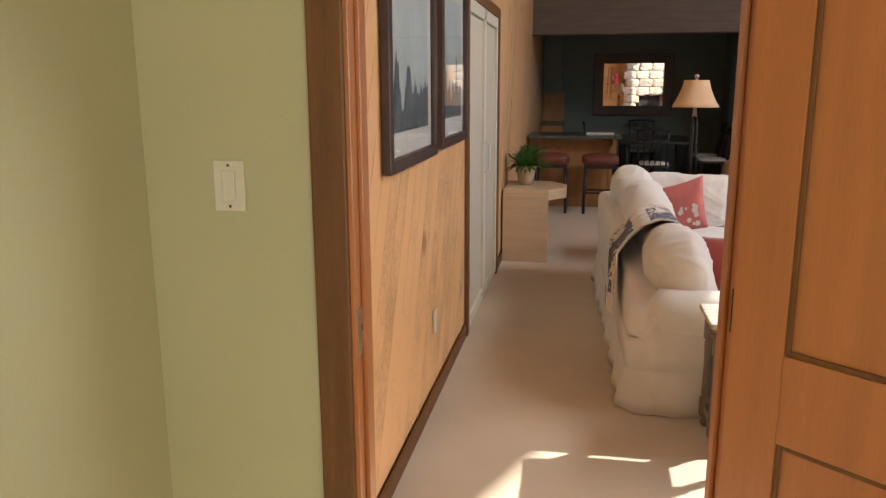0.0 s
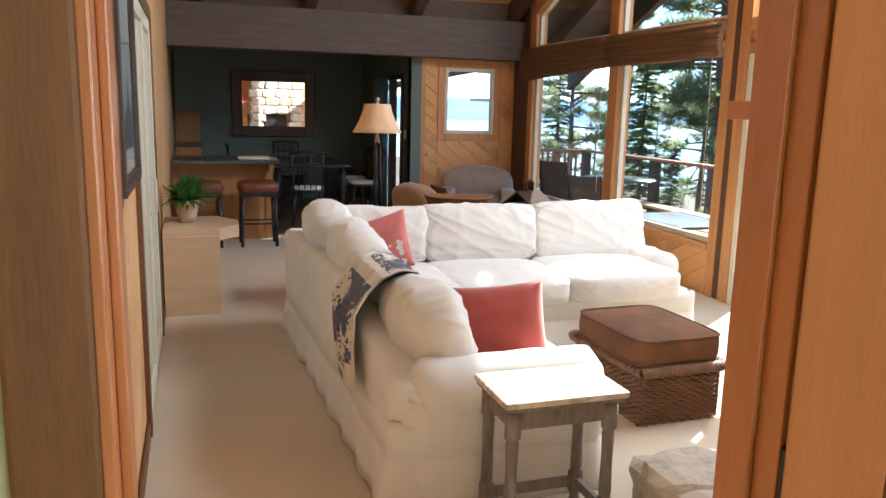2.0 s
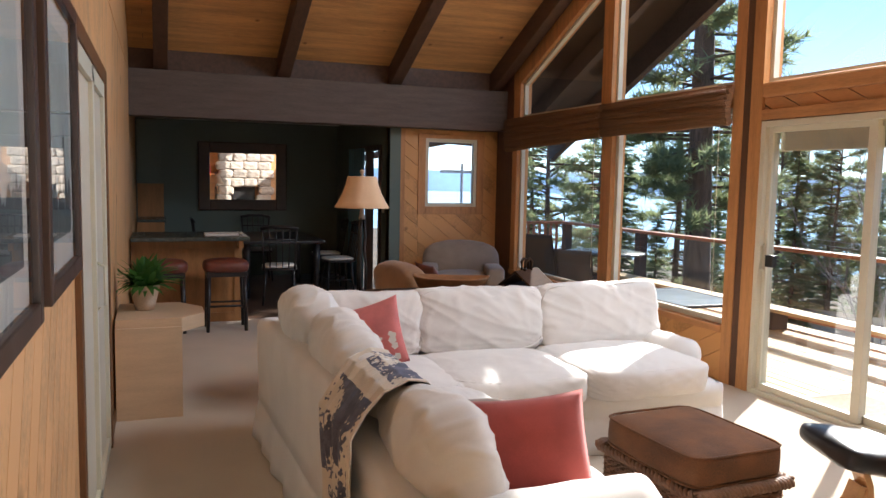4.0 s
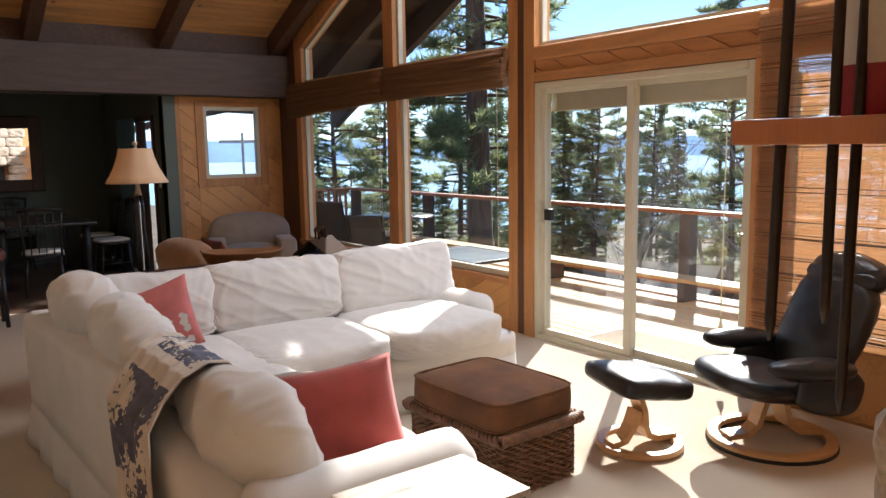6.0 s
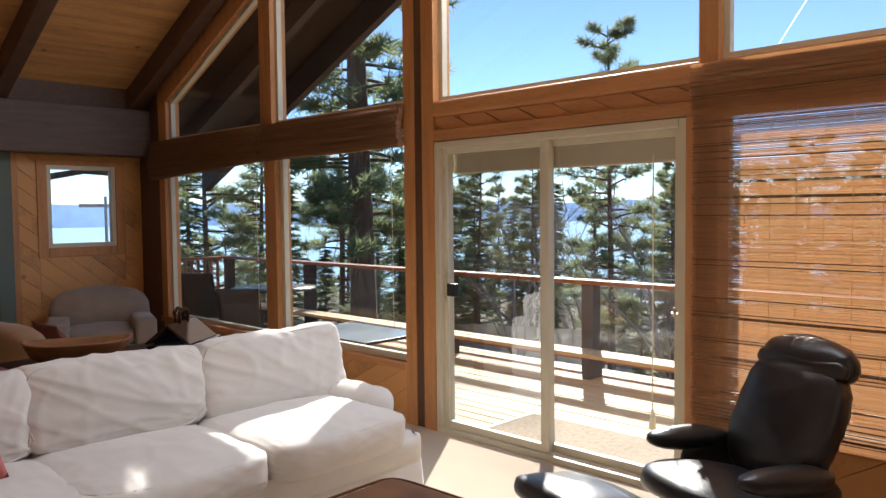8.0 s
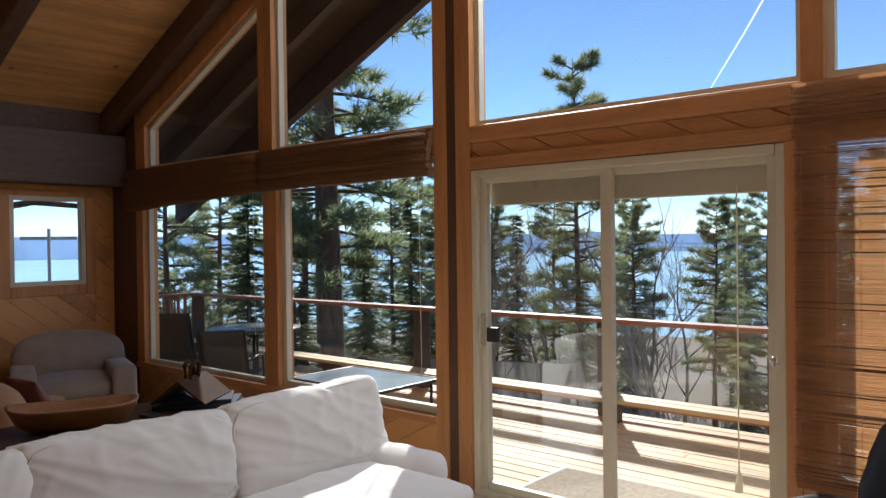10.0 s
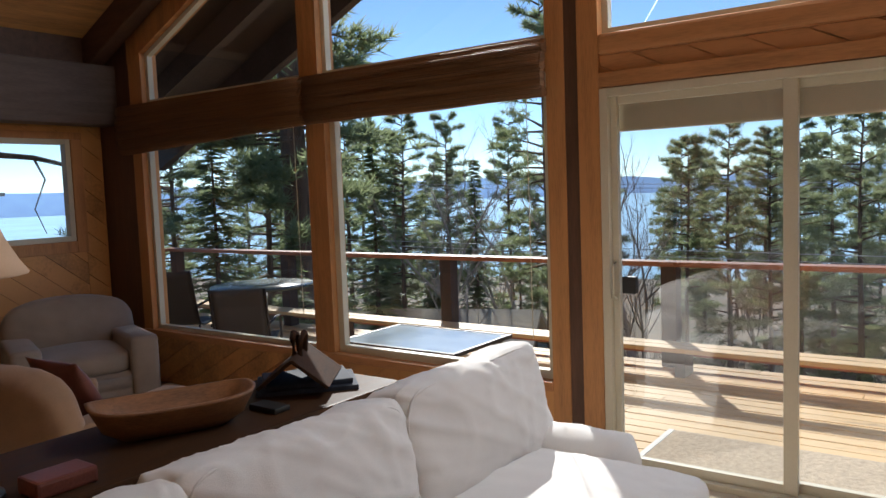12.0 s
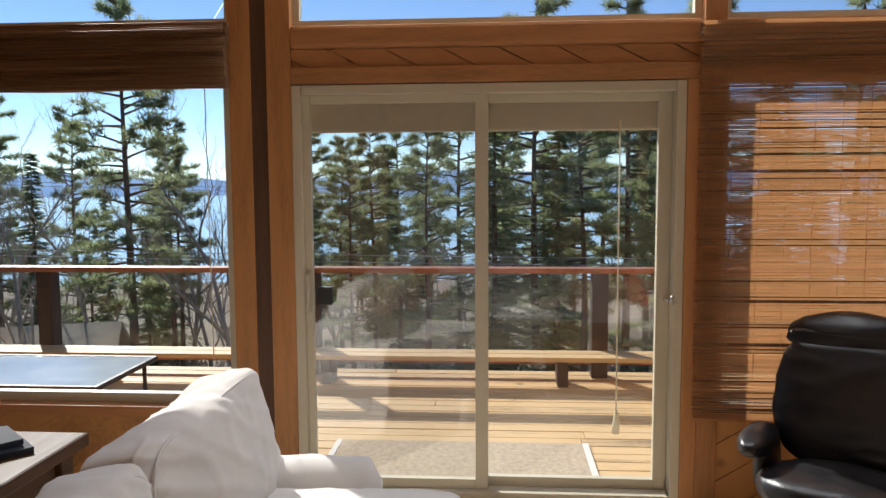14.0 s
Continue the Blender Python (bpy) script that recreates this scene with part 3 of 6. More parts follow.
window_8 = structure("window_8", "small awning window in a cream frame")
for x0, x1, z0, z1 in ((SWX0, SWX0 + 0.045, SWZ0, SWZ1), (SWX1 - 0.045, SWX1, SWZ0, SWZ1), (SWX0 + 0.045, SWX1 - 0.045, SWZ0, SWZ0 + 0.045), (SWX0 + 0.045, SWX1 - 0.045, SWZ1 - 0.045, SWZ1)):
    box("frame", x0, x1, 4.78, 4.86, z0, z1, M_CREAM, window_8, 0.004)
bm = bmesh.new()
bm.faces.new([bm.verts.new(p) for p in ((SWX0 + 0.04, 4.83, SWZ0 + 0.04), (SWX1 - 0.04, 4.83, SWZ0 + 0.04), (SWX1 - 0.04, 4.83, SWZ1 - 0.04), (SWX0 + 0.04, 4.83, SWZ1 - 0.04))])
put("pane", bm, M_GLASS, window_8).visible_shadow = False

header = structure("beam", "heavy dark grey-brown header beam across the room")
box("timber", -4.75, 0.0, 4.50, 4.74, 2.225, 2.735, M_HEADER, header, 0.012)
box("blocking", -4.75, 0.0, 4.66, 4.74, 2.735, 3.05, M_RAFTER, header, 0)

wall_dining = structure("wall_dining", "dark grey-green painted dining room walls")
box("back", -5.0, -1.4, DINE_Y, 7.95, 0, 2.5, M_TEAL, wall_dining, 0)
for y0, y1, z0, z1 in ((4.935, 5.15, 0, 2.5), (6.55, DINE_Y, 0, 2.5), (5.15, 6.55, 2.03, 2.5)):
    box("side", -1.5, -1.37, y0, y1, z0, z1, M_TEAL, wall_dining, 0)
box("corner", -1.5, -1.36, 4.76, 4.935, 0, 2.5, M_TEAL, wall_dining, 0)
door_2 = structure("door_2", "dining room glass door with dark frame")
for y0, y1, z0, z1 in ((5.15, 5.22, 0, 2.03), (6.48, 6.55, 0, 2.03), (5.82, 5.89, 0, 1.96), (5.22, 6.48, 1.96, 2.03)):
    box("frame", -1.53, -1.42, y0, y1, z0, z1, M_BLACKFRAME, door_2, 0.004)
bm = bmesh.new()
bm.faces.new([bm.verts.new(p) for p in ((-1.45, 5.2, 0), (-1.45, 6.5, 0), (-1.45, 6.5, 1.98), (-1.45, 5.2, 1.98))])
put("pane", bm, M_GLASS, door_2).visible_shadow = False
bm = bmesh.new()
prev = None
for i in range(61):
    y = 5.75 + 0.75 * i / 60
    x = -1.60 + 0.028 * math.sin(i * 0.95)
    cur = (bm.verts.new((x, y, 0.05)), bm.verts.new((x, y, 2.0)))
    if prev:
        bm.faces.new((prev[0], cur[0], cur[1], prev[1]))
    prev = cur
curtain = put("curtain", bm, M_BLUE, None, True)
curtain.modifiers.new("thick", "SOLIDIFY").thickness = 0.006
tagged(curtain, "blue-grey pleated curtain beside the dining door", "curtain")
tagged(box("wall_switch", -1.52, -1.501, 4.99, 5.06, 1.14, 1.26, M_CREAM, None, 0.004), "cream wall switch on the green wall", "switch")

# the opposite wall with pale diagonal boards
wall_west = structure("wall_west", "wall of pale diagonal knotty boards")
box("backing", LEFT - 0.17, LEFT - 0.02, -4.303, 7.95, 0, 5.0, M_PALE, wall_west, 0)
planking(wall_west, (-4.288, -1.58, 0.09, 2.7), 62, 0.13, M_PALE, lambda u, v, d: (LEFT - 0.018 + d, u, v))
planking(wall_west, (0.20, 4.5, 0.09, 2.7), 62, 0.16, M_PALE, lambda u, v, d: (LEFT - 0.018 + d, u, v))
box("upper", LEFT - 0.018, LEFT, -4.288, 4.5, 2.705, 5.0, M_PALE, wall_west, 0)
box("over_door", LEFT - 0.018, LEFT, -1.58, 0.20, 2.16, 2.70, M_PALE, wall_west, 0)
baseboard = structure("baseboard", "brown wooden baseboard")
box("board", LEFT, LEFT + 0.014, -4.285, -1.60, 0, 0.085, M_CASING, baseboard, 0.004)
box("board", LEFT, LEFT + 0.014, 0.22, 3.6, 0, 0.085, M_CASING, baseboard, 0.004)
door_3 = structure("door_3", "cream framed sliding glass closet door")
for y0, y1, z0, z1 in ((-1.58, -1.50, 0, 2.16), (0.10, 0.20, 0, 2.16), (-1.50, 0.10, 2.08, 2.16)):
    box("casing", LEFT - 0.02, LEFT + 0.02, y0, y1, z0, z1, M_CASING, door_3, 0.004)
for y0, y1, z0, z1 in ((-1.50, -1.42, 0.02, 2.08), (-0.74, -0.66, 0.02, 2.08), (0.02, 0.10, 0.02, 2.08), (-1.42, 0.02, 0.02, 0.09), (-1.42, 0.02, 2.0, 2.08)):
    box("stile", LEFT - 0.02, LEFT + 0.012, y0, y1, z0, z1, M_CREAM, door_3, 0.004)
box("panel", LEFT - 0.02, LEFT - 0.008, -1.45, 0.05, 0.05, 2.04, M_ROLLER, door_3, 0)
tube("handle", [(LEFT + 0.01, -0.70, 0.95), (LEFT + 0.045, -0.70, 0.97), (LEFT + 0.045, -0.70, 1.15), (LEFT + 0.01, -0.70, 1.17)], 0.008, M_CREAM, door_3)

# hall and doorway
wall_south = structure("wall_south", "sage green hall wall with the doorway")
JL, JR = -4.39, -3.515
for x0, x1, z0, z1 in ((-5.3, JL - 0.02, 0, 2.6), (JR + 0.02, 0.0, 0, 2.6), (JL - 0.02, JR + 0.02, 2.06, 2.6), (-4.9, 0.0, 2.6, 5.0)):
    box("plaster", x0, x1, -4.41, -4.305, z0, z1, M_GREEN, wall_south, 0)
box("room_side", JR + 0.02, 0.0, -4.305, -4.2901, 0, 5.0, M_PALE, wall_south, 0)
wall_hall = structure("wall_hall", "sage green hall walls")
box("side", -5.08, -4.93, -7.6, -4.411, 0, 2.45, M_GREEN, wall_hall, 0)
box("side", -2.45, -2.3, -7.6, -4.411, 0, 2.45, M_GREEN, wall_hall, 0)
# unseen end wall, left open round the added hall lamp
for x0, x1, z0, z1 in ((-5.3, -3.7, 0, 2.45), (-2.5, -2.3, 0, 2.45), (-3.7, -2.5, 0, 0.7), (-3.7, -2.5, 2.2, 2.45)):
    box("end", x0, x1, -7.75, -7.6, z0, z1, M_GREEN, wall_hall, 0)
ceiling_hall = tagged(box("ceiling_hall", -5.3, -2.3, -7.75, -4.411, 2.45, 2.55, M_PAPER, None, 0), "white hall ceiling", kind="structure")
trim = structure("trim", "brown stained doorway casing and jamb")
for x0, x1, z0, z1 in ((JL - 0.10, JL - 0.012, 0, 2.13), (JR + 0.012, JR + 0.095, 0, 2.13), (JL - 0.012, JR + 0.012, 2.05, 2.13)):
    box("casing", x0, x1, -4.432, -4.41, z0, z1, M_CASING, trim, 0.006)
for x0, x1, z0, z1 in ((JL - 0.02, JL, 0, 2.05), (JR, JR + 0.02, 0, 2.05), (JL, JR, 2.03, 2.05)):
    box("jamb", x0, x1, -4.422, -4.2902, z0, z1, M_DOOR, trim, 0.003)
box("stop", JL, JL + 0.012, -4.375, -4.32, 0, 2.03, M_DOOR, trim, 0.003)
box("stop", JR - 0.012, JR, -4.375, -4.32, 0, 2.03, M_DOOR, trim, 0.003)
box("strike", JL, JL + 0.003, -4.415, -4.375, 0.90, 1.02, M_STEEL, trim, 0)

# the open door leaf, hinged at the doorway's right jamb
ANG = -42
door_4 = structure("door_4", "open panelled fir door stained orange-brown", pose(JR - 0.004, -4.438, 0, 0, 0, ANG))
W_, H_ = 0.87, 2.02
for x0, x1, z0, z1 in ((0, 0.125, 0.01, H_), (W_ - 0.125, W_, 0.01, H_), (0.125, W_ - 0.125, 0.01, 0.24), (0.125, W_ - 0.125, 0.80, 1.00), (0.125, W_ - 0.125, H_ - 0.13, H_)):
    box("rail", x0, x1, 0.0, 0.04, z0, z1, M_DOOR, door_4, 0.003)
for z0, z1 in ((0.24, 0.80), (1.00, H_ - 0.13)):
    box("panel", 0.125, W_ - 0.125, 0.012, 0.028, z0, z1, M_DOOR, door_4, 0)
    for y in (0.003, 0.029):
        for a, b, c, d in ((0.125, 0.137, z0, z1), (W_ - 0.137, W_ - 0.125, z0, z1), (0.137, W_ - 0.137, z0, z0 + 0.012), (0.137, W_ - 0.137, z1 - 0.012, z1)):
            box("moulding", a, b, y, y + 0.008, c, d, M_CASING, door_4, 0.003)
for z in (0.22, 1.02, 1.80):
    box("hinge", -0.004, 0.001, 0.002, 0.036, z, z + 0.10, M_BRONZE, door_4, 0)

# ceiling, rafters and roof
bm = bmesh.new()
for sgn in (1, -1):
    L = 6.0 if sgn > 0 else 5.7
    n = int(L / 0.135)
    for i in range(n):
        ya, yb = RIDGE + sgn * (i * 0.135 + 0.002), RIDGE + sgn * (i * 0.135 + 0.133)
        za, zb = rafter_z(ya) + 0.26, rafter_z(yb) + 0.26
        for x0, x1 in ((-4.9, -3.5 - 0.9 * (i % 3)), (-3.497 - 0.9 * (i % 3), 0.0)):
            vs = [bm.verts.new(p) for p in ((x0, ya, za), (x1, ya, za), (x1, yb, zb), (x0, yb, zb), (x0, ya, za + 0.03), (x1, ya, za + 0.03), (x1, yb, zb + 0.03), (x0, yb, zb + 0.03))]
            for f in ((0, 1, 2, 3), (4, 7, 6, 5), (0, 4, 5, 1), (1, 5, 6, 2), (2, 6, 7, 3), (3, 7, 4, 0)):
                bm.faces.new([vs[k] for k in f])
tagged(put("ceiling", bm, M_CEIL), "sloped ceiling of knotty orange pine boards", kind="structure")
roof = structure("roof", "dark stained roof with deep overhanging eave")
for sgn, far, xa in ((1, 5.62, -5.2), (1, 7.4, 0.17), (-1, 6.2, -5.2)):
    bm = bmesh.new()
    y1 = RIDGE + sgn * far
    a = [(RIDGE, rafter_z(RIDGE) + 0.31), (y1, rafter_z(y1) + 0.31), (y1, rafter_z(y1) + 0.43), (RIDGE, rafter_z(RIDGE) + 0.43)]
    f = [bm.verts.new((xa, *p)) for p in a]
    b = [bm.verts.new((1.75, *p)) for p in a]
    bm.faces.new(f), bm.faces.new(b)
    for i in range(4):
        bm.faces.new((f[i], f[(i + 1) % 4], b[(i + 1) % 4], b[i]))
    put("slab", bm, M_EAVE, roof)
    for x0, x1, d0, d1 in () if far == 5.62 else ((1.64, 1.74, -0.02, 0.305), (0.85, 0.95, 0.05, 0.305)):
        bm = bmesh.new()
        a = [(RIDGE, rafter_z(RIDGE) + d0), (y1, rafter_z(y1) + d0), (y1, rafter_z(y1) + d1), (RIDGE, rafter_z(RIDGE) + d1)]
        f = [bm.verts.new((x0, *p)) for p in a]
        b = [bm.verts.new((x1, *p)) for p in a]
        bm.faces.new(f), bm.faces.new(b)
        for i in range(4):
            bm.faces.new((f[i], f[(i + 1) % 4], b[(i + 1) % 4], b[i]))
        put("barge_board", bm, M_EAVE, roof)
tagged(box("ceiling_dining", -5.0, -1.37, 4.74, 7.95, 2.42, 2.52, M_PAPER, None, 0), "flat white dining room ceiling", kind="structure")

rafters = structure("rafters", "dark stained rafters under the sloped ceiling")
for x in (-4.22, -2.86, -1.49, -0.12):
    for y1 in (4.72, -4.2):
        bm = bmesh.new()
        a = [(RIDGE, rafter_z(RIDGE)), (y1, rafter_z(y1)), (y1, rafter_z(y1) + 0.258), (RIDGE, rafter_z(RIDGE) + 0.258)]
        f = [bm.verts.new((x - 0.075, *p)) for p in a]
        b = [bm.verts.new((x + 0.075, *p)) for p in a]
        bm.faces.new(f), bm.faces.new(b)
        for i in range(4):
            bm.faces.new((f[i], f[(i + 1) % 4], b[(i + 1) % 4], b[i]))
        bmesh.ops.bevel(bm, geom=bm.edges[:], offset=0.008, segments=1, affect="EDGES")
        put("rafter", bm, M_RAFTER, rafters)

# ---- outside: deck, ground, lake ----
deck = structure("deck", "weathered wooden deck boards")
DZ = -0.12
px = 0.16
while px < 3.05:
    cuts = [-4.6, random.uniform(-1.6, 0.8), random.uniform(2.4, 4.0), 8.2]
    for y0, y1 in zip(cuts, cuts[1:]):
        box("plank", px, px + 0.127, y0 + 0.002, y1 - 0.002, DZ - 0.035, DZ + random.uniform(-0.002, 0.002), M_DECK, deck, 0.004)
    px += 0.141
for y in (-4.4, 0.65, 5.7, 8.0):
    box("joist", 0.16, 3.05, y, y + 0.1, DZ - 0.25, DZ - 0.036, M_RAILPOST, deck, 0)
railing = structure("railing", "deck railing with redwood cap, dark posts and glass infill")
RX = 2.95
box("cap", RX - 0.09, RX + 0.07, -4.6, 8.2, 0.80, 0.845, M_RAIL, railing, 0.006)
for y in (-4.4, -1.9, 0.65, 3.12, 5.65, 8.0):
    box("post", RX - 0.075, RX + 0.065, y - 0.07, y + 0.07, DZ, 0.80, M_RAILPOST, railing, 0.005)
for y0, y1 in ((-4.33, -1.97), (-1.83, 0.58), (0.72, 3.05), (3.19, 5.58), (5.72, 7.93)):
    bm = bmesh.new()
    bm.faces.new([bm.verts.new(p) for p in ((RX, y0, 0.0), (RX, y1, 0.0), (RX, y1, 0.79), (RX, y0, 0.79))])
    put("infill", bm, M_GLASS, railing).visible_shadow = False
box("low_rail", RX - 0.03, RX + 0.03, -4.6, 8.2, -0.01, 0.03, M_RAIL, railing, 0.004)
box("cap", 0.2, RX - 0.1, 8.06, 8.2, 0.80, 0.845, M_RAIL, railing, 0.006)
box("low_rail", 0.2, RX - 0.1, 8.1, 8.15, 0.0, 0.05, M_RAIL, railing, 0.004)
for i in range(22):
    box("baluster", 0.25 + i * 0.12, 0.29 + i * 0.12, 8.105, 8.145, 0.05, 0.80, M_RAIL, railing, 0.003)
bench = empty("deck_bench", label="long low wooden bench along the deck railing", category="bench")
for i in range(2):
    box("slat", 2.52 + i * 0.15, 2.655 + i * 0.15, -4.4, 7.8, 0.10, 0.14, M_DECK, bench, 0.004)
for y in (-3.6, -1.6, 0.4, 2.4, 4.4, 6.4):
    box("leg", 2.55, 2.78, y, y + 0.09, DZ, 0.10, M_RAILPOST, bench, 0.004)


def ground_z(x, y):
    r = max(0.0, x - 4 + 0.25 * max(0, y))
    return max(-75.0, -2.6 - 0.17 * min(r, 25) - 0.075 * max(0, r - 25) - 0.26 * max(0, r - 125)) + 0.35 * noise.noise(Vector((x * 0.12, y * 0.12, 0)))


bm = bmesh.new()
gx = [-4400, -600, -60, -20, -8, -5.6, -2, 2, 6, 10, 15, 20, 26, 34, 44, 60, 80, 110, 150, 200, 260, 340, 420, 1200, 4400]
gy = [-4400, -1200, -400, -200, -120, -80, -55, -40, -30, -22, -16, -10, -5, 0, 5, 10, 16, 22, 30, 40, 55, 80, 120, 200, 400, 1200, 4400]
grid = [[bm.verts.new((x, y, ground_z(x, y))) for y in gy] for x in gx]
for i in range(len(gx) - 1):
    for j in range(len(gy) - 1):
        bm.faces.new((grid[i][j], grid[i + 1][j], grid[i + 1][j + 1], grid[i][j + 1]))
tagged(put("ground", bm, M_GROUND, None, True), "sloping forest floor of needles and brown duff", kind="structure")
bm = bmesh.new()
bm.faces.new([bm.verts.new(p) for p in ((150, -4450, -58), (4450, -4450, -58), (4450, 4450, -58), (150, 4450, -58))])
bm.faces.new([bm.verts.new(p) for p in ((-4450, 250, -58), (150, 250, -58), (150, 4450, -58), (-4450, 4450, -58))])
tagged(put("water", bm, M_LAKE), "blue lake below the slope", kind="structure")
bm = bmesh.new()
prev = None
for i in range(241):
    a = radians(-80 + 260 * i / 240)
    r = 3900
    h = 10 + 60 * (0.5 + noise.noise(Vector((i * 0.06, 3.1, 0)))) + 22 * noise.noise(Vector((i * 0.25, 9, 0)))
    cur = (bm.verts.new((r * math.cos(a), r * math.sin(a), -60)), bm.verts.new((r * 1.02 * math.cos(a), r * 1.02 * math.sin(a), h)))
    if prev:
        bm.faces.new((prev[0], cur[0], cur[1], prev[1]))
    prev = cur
tagged(put("backdrop", bm, M_HILL, None, True), "hazy blue mountains across the lake", kind="structure")


# ---- things: sofa ----
sofa = empty("sectional_sofa", pose(0, 0, 0), label="white slipcovered L-shaped sectional sofa on the carpet", category="sofa")


def skirted(name, x0, x1, y0, y1, z1, parent, mat=M_SOFA, flare=0.03, seed=0):
    """A slipcovered base: upright sides with soft folds that flare at the floor, and kick pleats at the corners."""
    bm = bmesh.new()
    per = []
    r = 0.05
    def side(a, b):
        n = max(2, int((Vector(b) - Vector(a)).length / 0.04))
        return [Vector(a).lerp(Vector(b), i / n) for i in range(n)]
    per = side((x0 + r, y0), (x1 - r, y0)) + side((x1 - r, y0), (x1, y0 + r)) + side((x1, y0 + r), (x1, y1 - r)) + side((x1, y1 - r), (x1 - r, y1)) + side((x1 - r, y1), (x0 + r, y1)) + side((x0 + r, y1), (x0, y1 - r)) + side((x0, y1 - r), (x0, y0 + r)) + side((x0, y0 + r), (x0 + r, y0))
    c = Vector(((x0 + x1) / 2, (y0 + y1) / 2))
    levels = [0.004, 0.06, 0.13, 0.2, 0.215, 0.22, 0.3, 0.4, 0.5, z1 - 0.05, z1 - 0.015, z1]
    levels = [z for z in levels if z <= z1]
    rings = []
    for z in levels:
        ring = []
        for i, p in enumerate(per):
            d = (p - c)
            d = Vector((d.x / (x1 - x0), d.y / (y1 - y0)))
            d = Vector((1 if d.x > 0 else -1, 0)) if abs(d.x) > abs(d.y) else Vector((0, 1 if d.y > 0 else -1))
            low = max(0, 1 - z / 0.215)
            o = low * (flare + 0.012 * math.sin(i * 0.8 + seed) + 0.01 * noise.noise(Vector((i * 0.3, seed, z))))
            o += 0.012 * noise.noise(Vector((p.x * 3, p.y * 3, z * 3 + seed)))
            if abs(z - 0.215) < 0.004:
                o -= 0.008
            if z > z1 - 0.04:
                o -= (0.012 if z < z1 - 0.001 else 0.05)
            zz = z + (0.012 * noise.noise(Vector((i * 0.4, seed, 5))) if z < 0.02 else 0)
            ring.append(bm.verts.new((p.x + d.x * o, p.y + d.y * o, max(0.002, zz))))
        rings.append(ring)
    n = len(per)
    for a, b in zip(rings, rings[1:]):
        for i in range(n):
            bm.faces.new((a[i], a[(i + 1) % n], b[(i + 1) % n], b[i]))
    bm.faces.new(rings[-1])
    bm.faces.new(rings[0][::-1])
    return put(name, bm, mat, parent, True)


SX0, SX1, SY0, SY1 = -3.62, -0.93, -2.56, 0.18
skirted("base", SX0, -2.72, SY0, SY1, 0.36, sofa, seed=1)
skirted("base", -2.74, SX1, -0.84, SY1 - 0.002, 0.36, sofa, seed=2)
back = skirted("back_frame", SX0 + 0.03, -3.40, SY0 + 0.04, SY1 + 0.004, 0.72, sofa, flare=0.034, seed=3)
for v in back.data.vertices:
    # the back fans out towards the corner, and drops to the arm at its near end
    v.co.x -= 0.042 * (v.co.y - SY0)
    v.co.z *= 1 - 0.28 * max(0, min(1, (-1.55 - v.co.y) / 0.9)) if v.co.z > 0.3 else 1
skirted("back_frame", SX0 - 0.06, SX1 + 0.0, -0.10, SY1 + 0.006, 0.70, sofa, flare=0.034, seed=4)
skirted("arm_front", -3.545, -2.665, SY0 - 0.006, SY0 + 0.22, 0.50, sofa, flare=0.034, seed=5)
skirted("arm_front", SX1 - 0.24, SX1 + 0.004, -0.55, SY1 - 0.01, 0.45, sofa, flare=0.03, seed=6)


def rolled_arm(length, r, m, seed):
    bm = bmesh.new()
    n = 22
    rings = []
    for i in range(15):
        t = i / 14
        k = math.sin(min(1, min(t, 1 - t) * 9 + 0.25) * math.pi / 2)
        rings.append([bm.verts.new(((t - 0.5) * length, r * k * 1.08 * math.cos(a) * (1 + 0.05 * noise.noise(Vector((t * 5, a, seed)))), r * k * math.sin(a) * (1 + 0.06 * noise.noise(Vector((t * 7, a, seed + 3)))))) for a in (2 * math.pi * j / n for j in range(n))])
    for a, b in zip(rings, rings[1:]):
        for j in range(n):
            bm.faces.new((a[j], a[(j + 1) % n], b[(j + 1) % n], b[j]))
    bm.faces.new(rings[0]), bm.faces.new(rings[-1])
    put("arm", bm, M_SOFA, sofa, True, m)


rolled_arm(0.86, 0.12, pose(-3.09, SY0 + 0.10, 0.475, 0, 0, 0), 1)
rolled_arm(0.74, 0.125, pose(SX1 - 0.10, -0.21, 0.455, 0, 0, 90), 2)
soft_block("seat_cushion", 0.84, 0.80, 0.19, M_SOFA, sofa, pose(-1.52, -0.50, 0.415), 0.03, 8, 0.008, seed=1, n=40, welt=0.005)
soft_block("seat_cushion", 0.84, 0.80, 0.19, M_SOFA, sofa, pose(-2.37, -0.50, 0.41), 0.03, 8, 0.008, seed=2, n=40, welt=0.005)
soft_block("seat_cushion", 0.80, 0.84, 0.19, M_SOFA, sofa, pose(-3.10, -0.50, 0.405), 0.03, 8, 0.008, seed=3, n=40, welt=0.005)
soft_block("seat_cushion", 0.72, 0.72, 0.19, M_SOFA, sofa, pose(-3.07, -1.25, 0.41), 0.03, 8, 0.008, seed=4, n=40, welt=0.005)
soft_block("seat_cushion", 0.72, 0.70, 0.19, M_SOFA, sofa, pose(-3.07, -1.97, 0.41), 0.03, 8, 0.008, seed=5, n=40, welt=0.005)
for i, (x, w, z, ry, h) in enumerate(((-1.44, 0.90, 0.68, -1, 0.46), (-2.33, 0.86, 0.685, 1, 0.43), (-3.05, 0.62, 0.685, 2, 0.42))):
    soft_block("back_cushion", w, 0.24, h, M_SOFA, sofa, pose(x, -0.05, z, -14, ry, 0), 0.03, 8, 0.014, seed=10 + i, sag=0.04, n=40, welt=0.005)
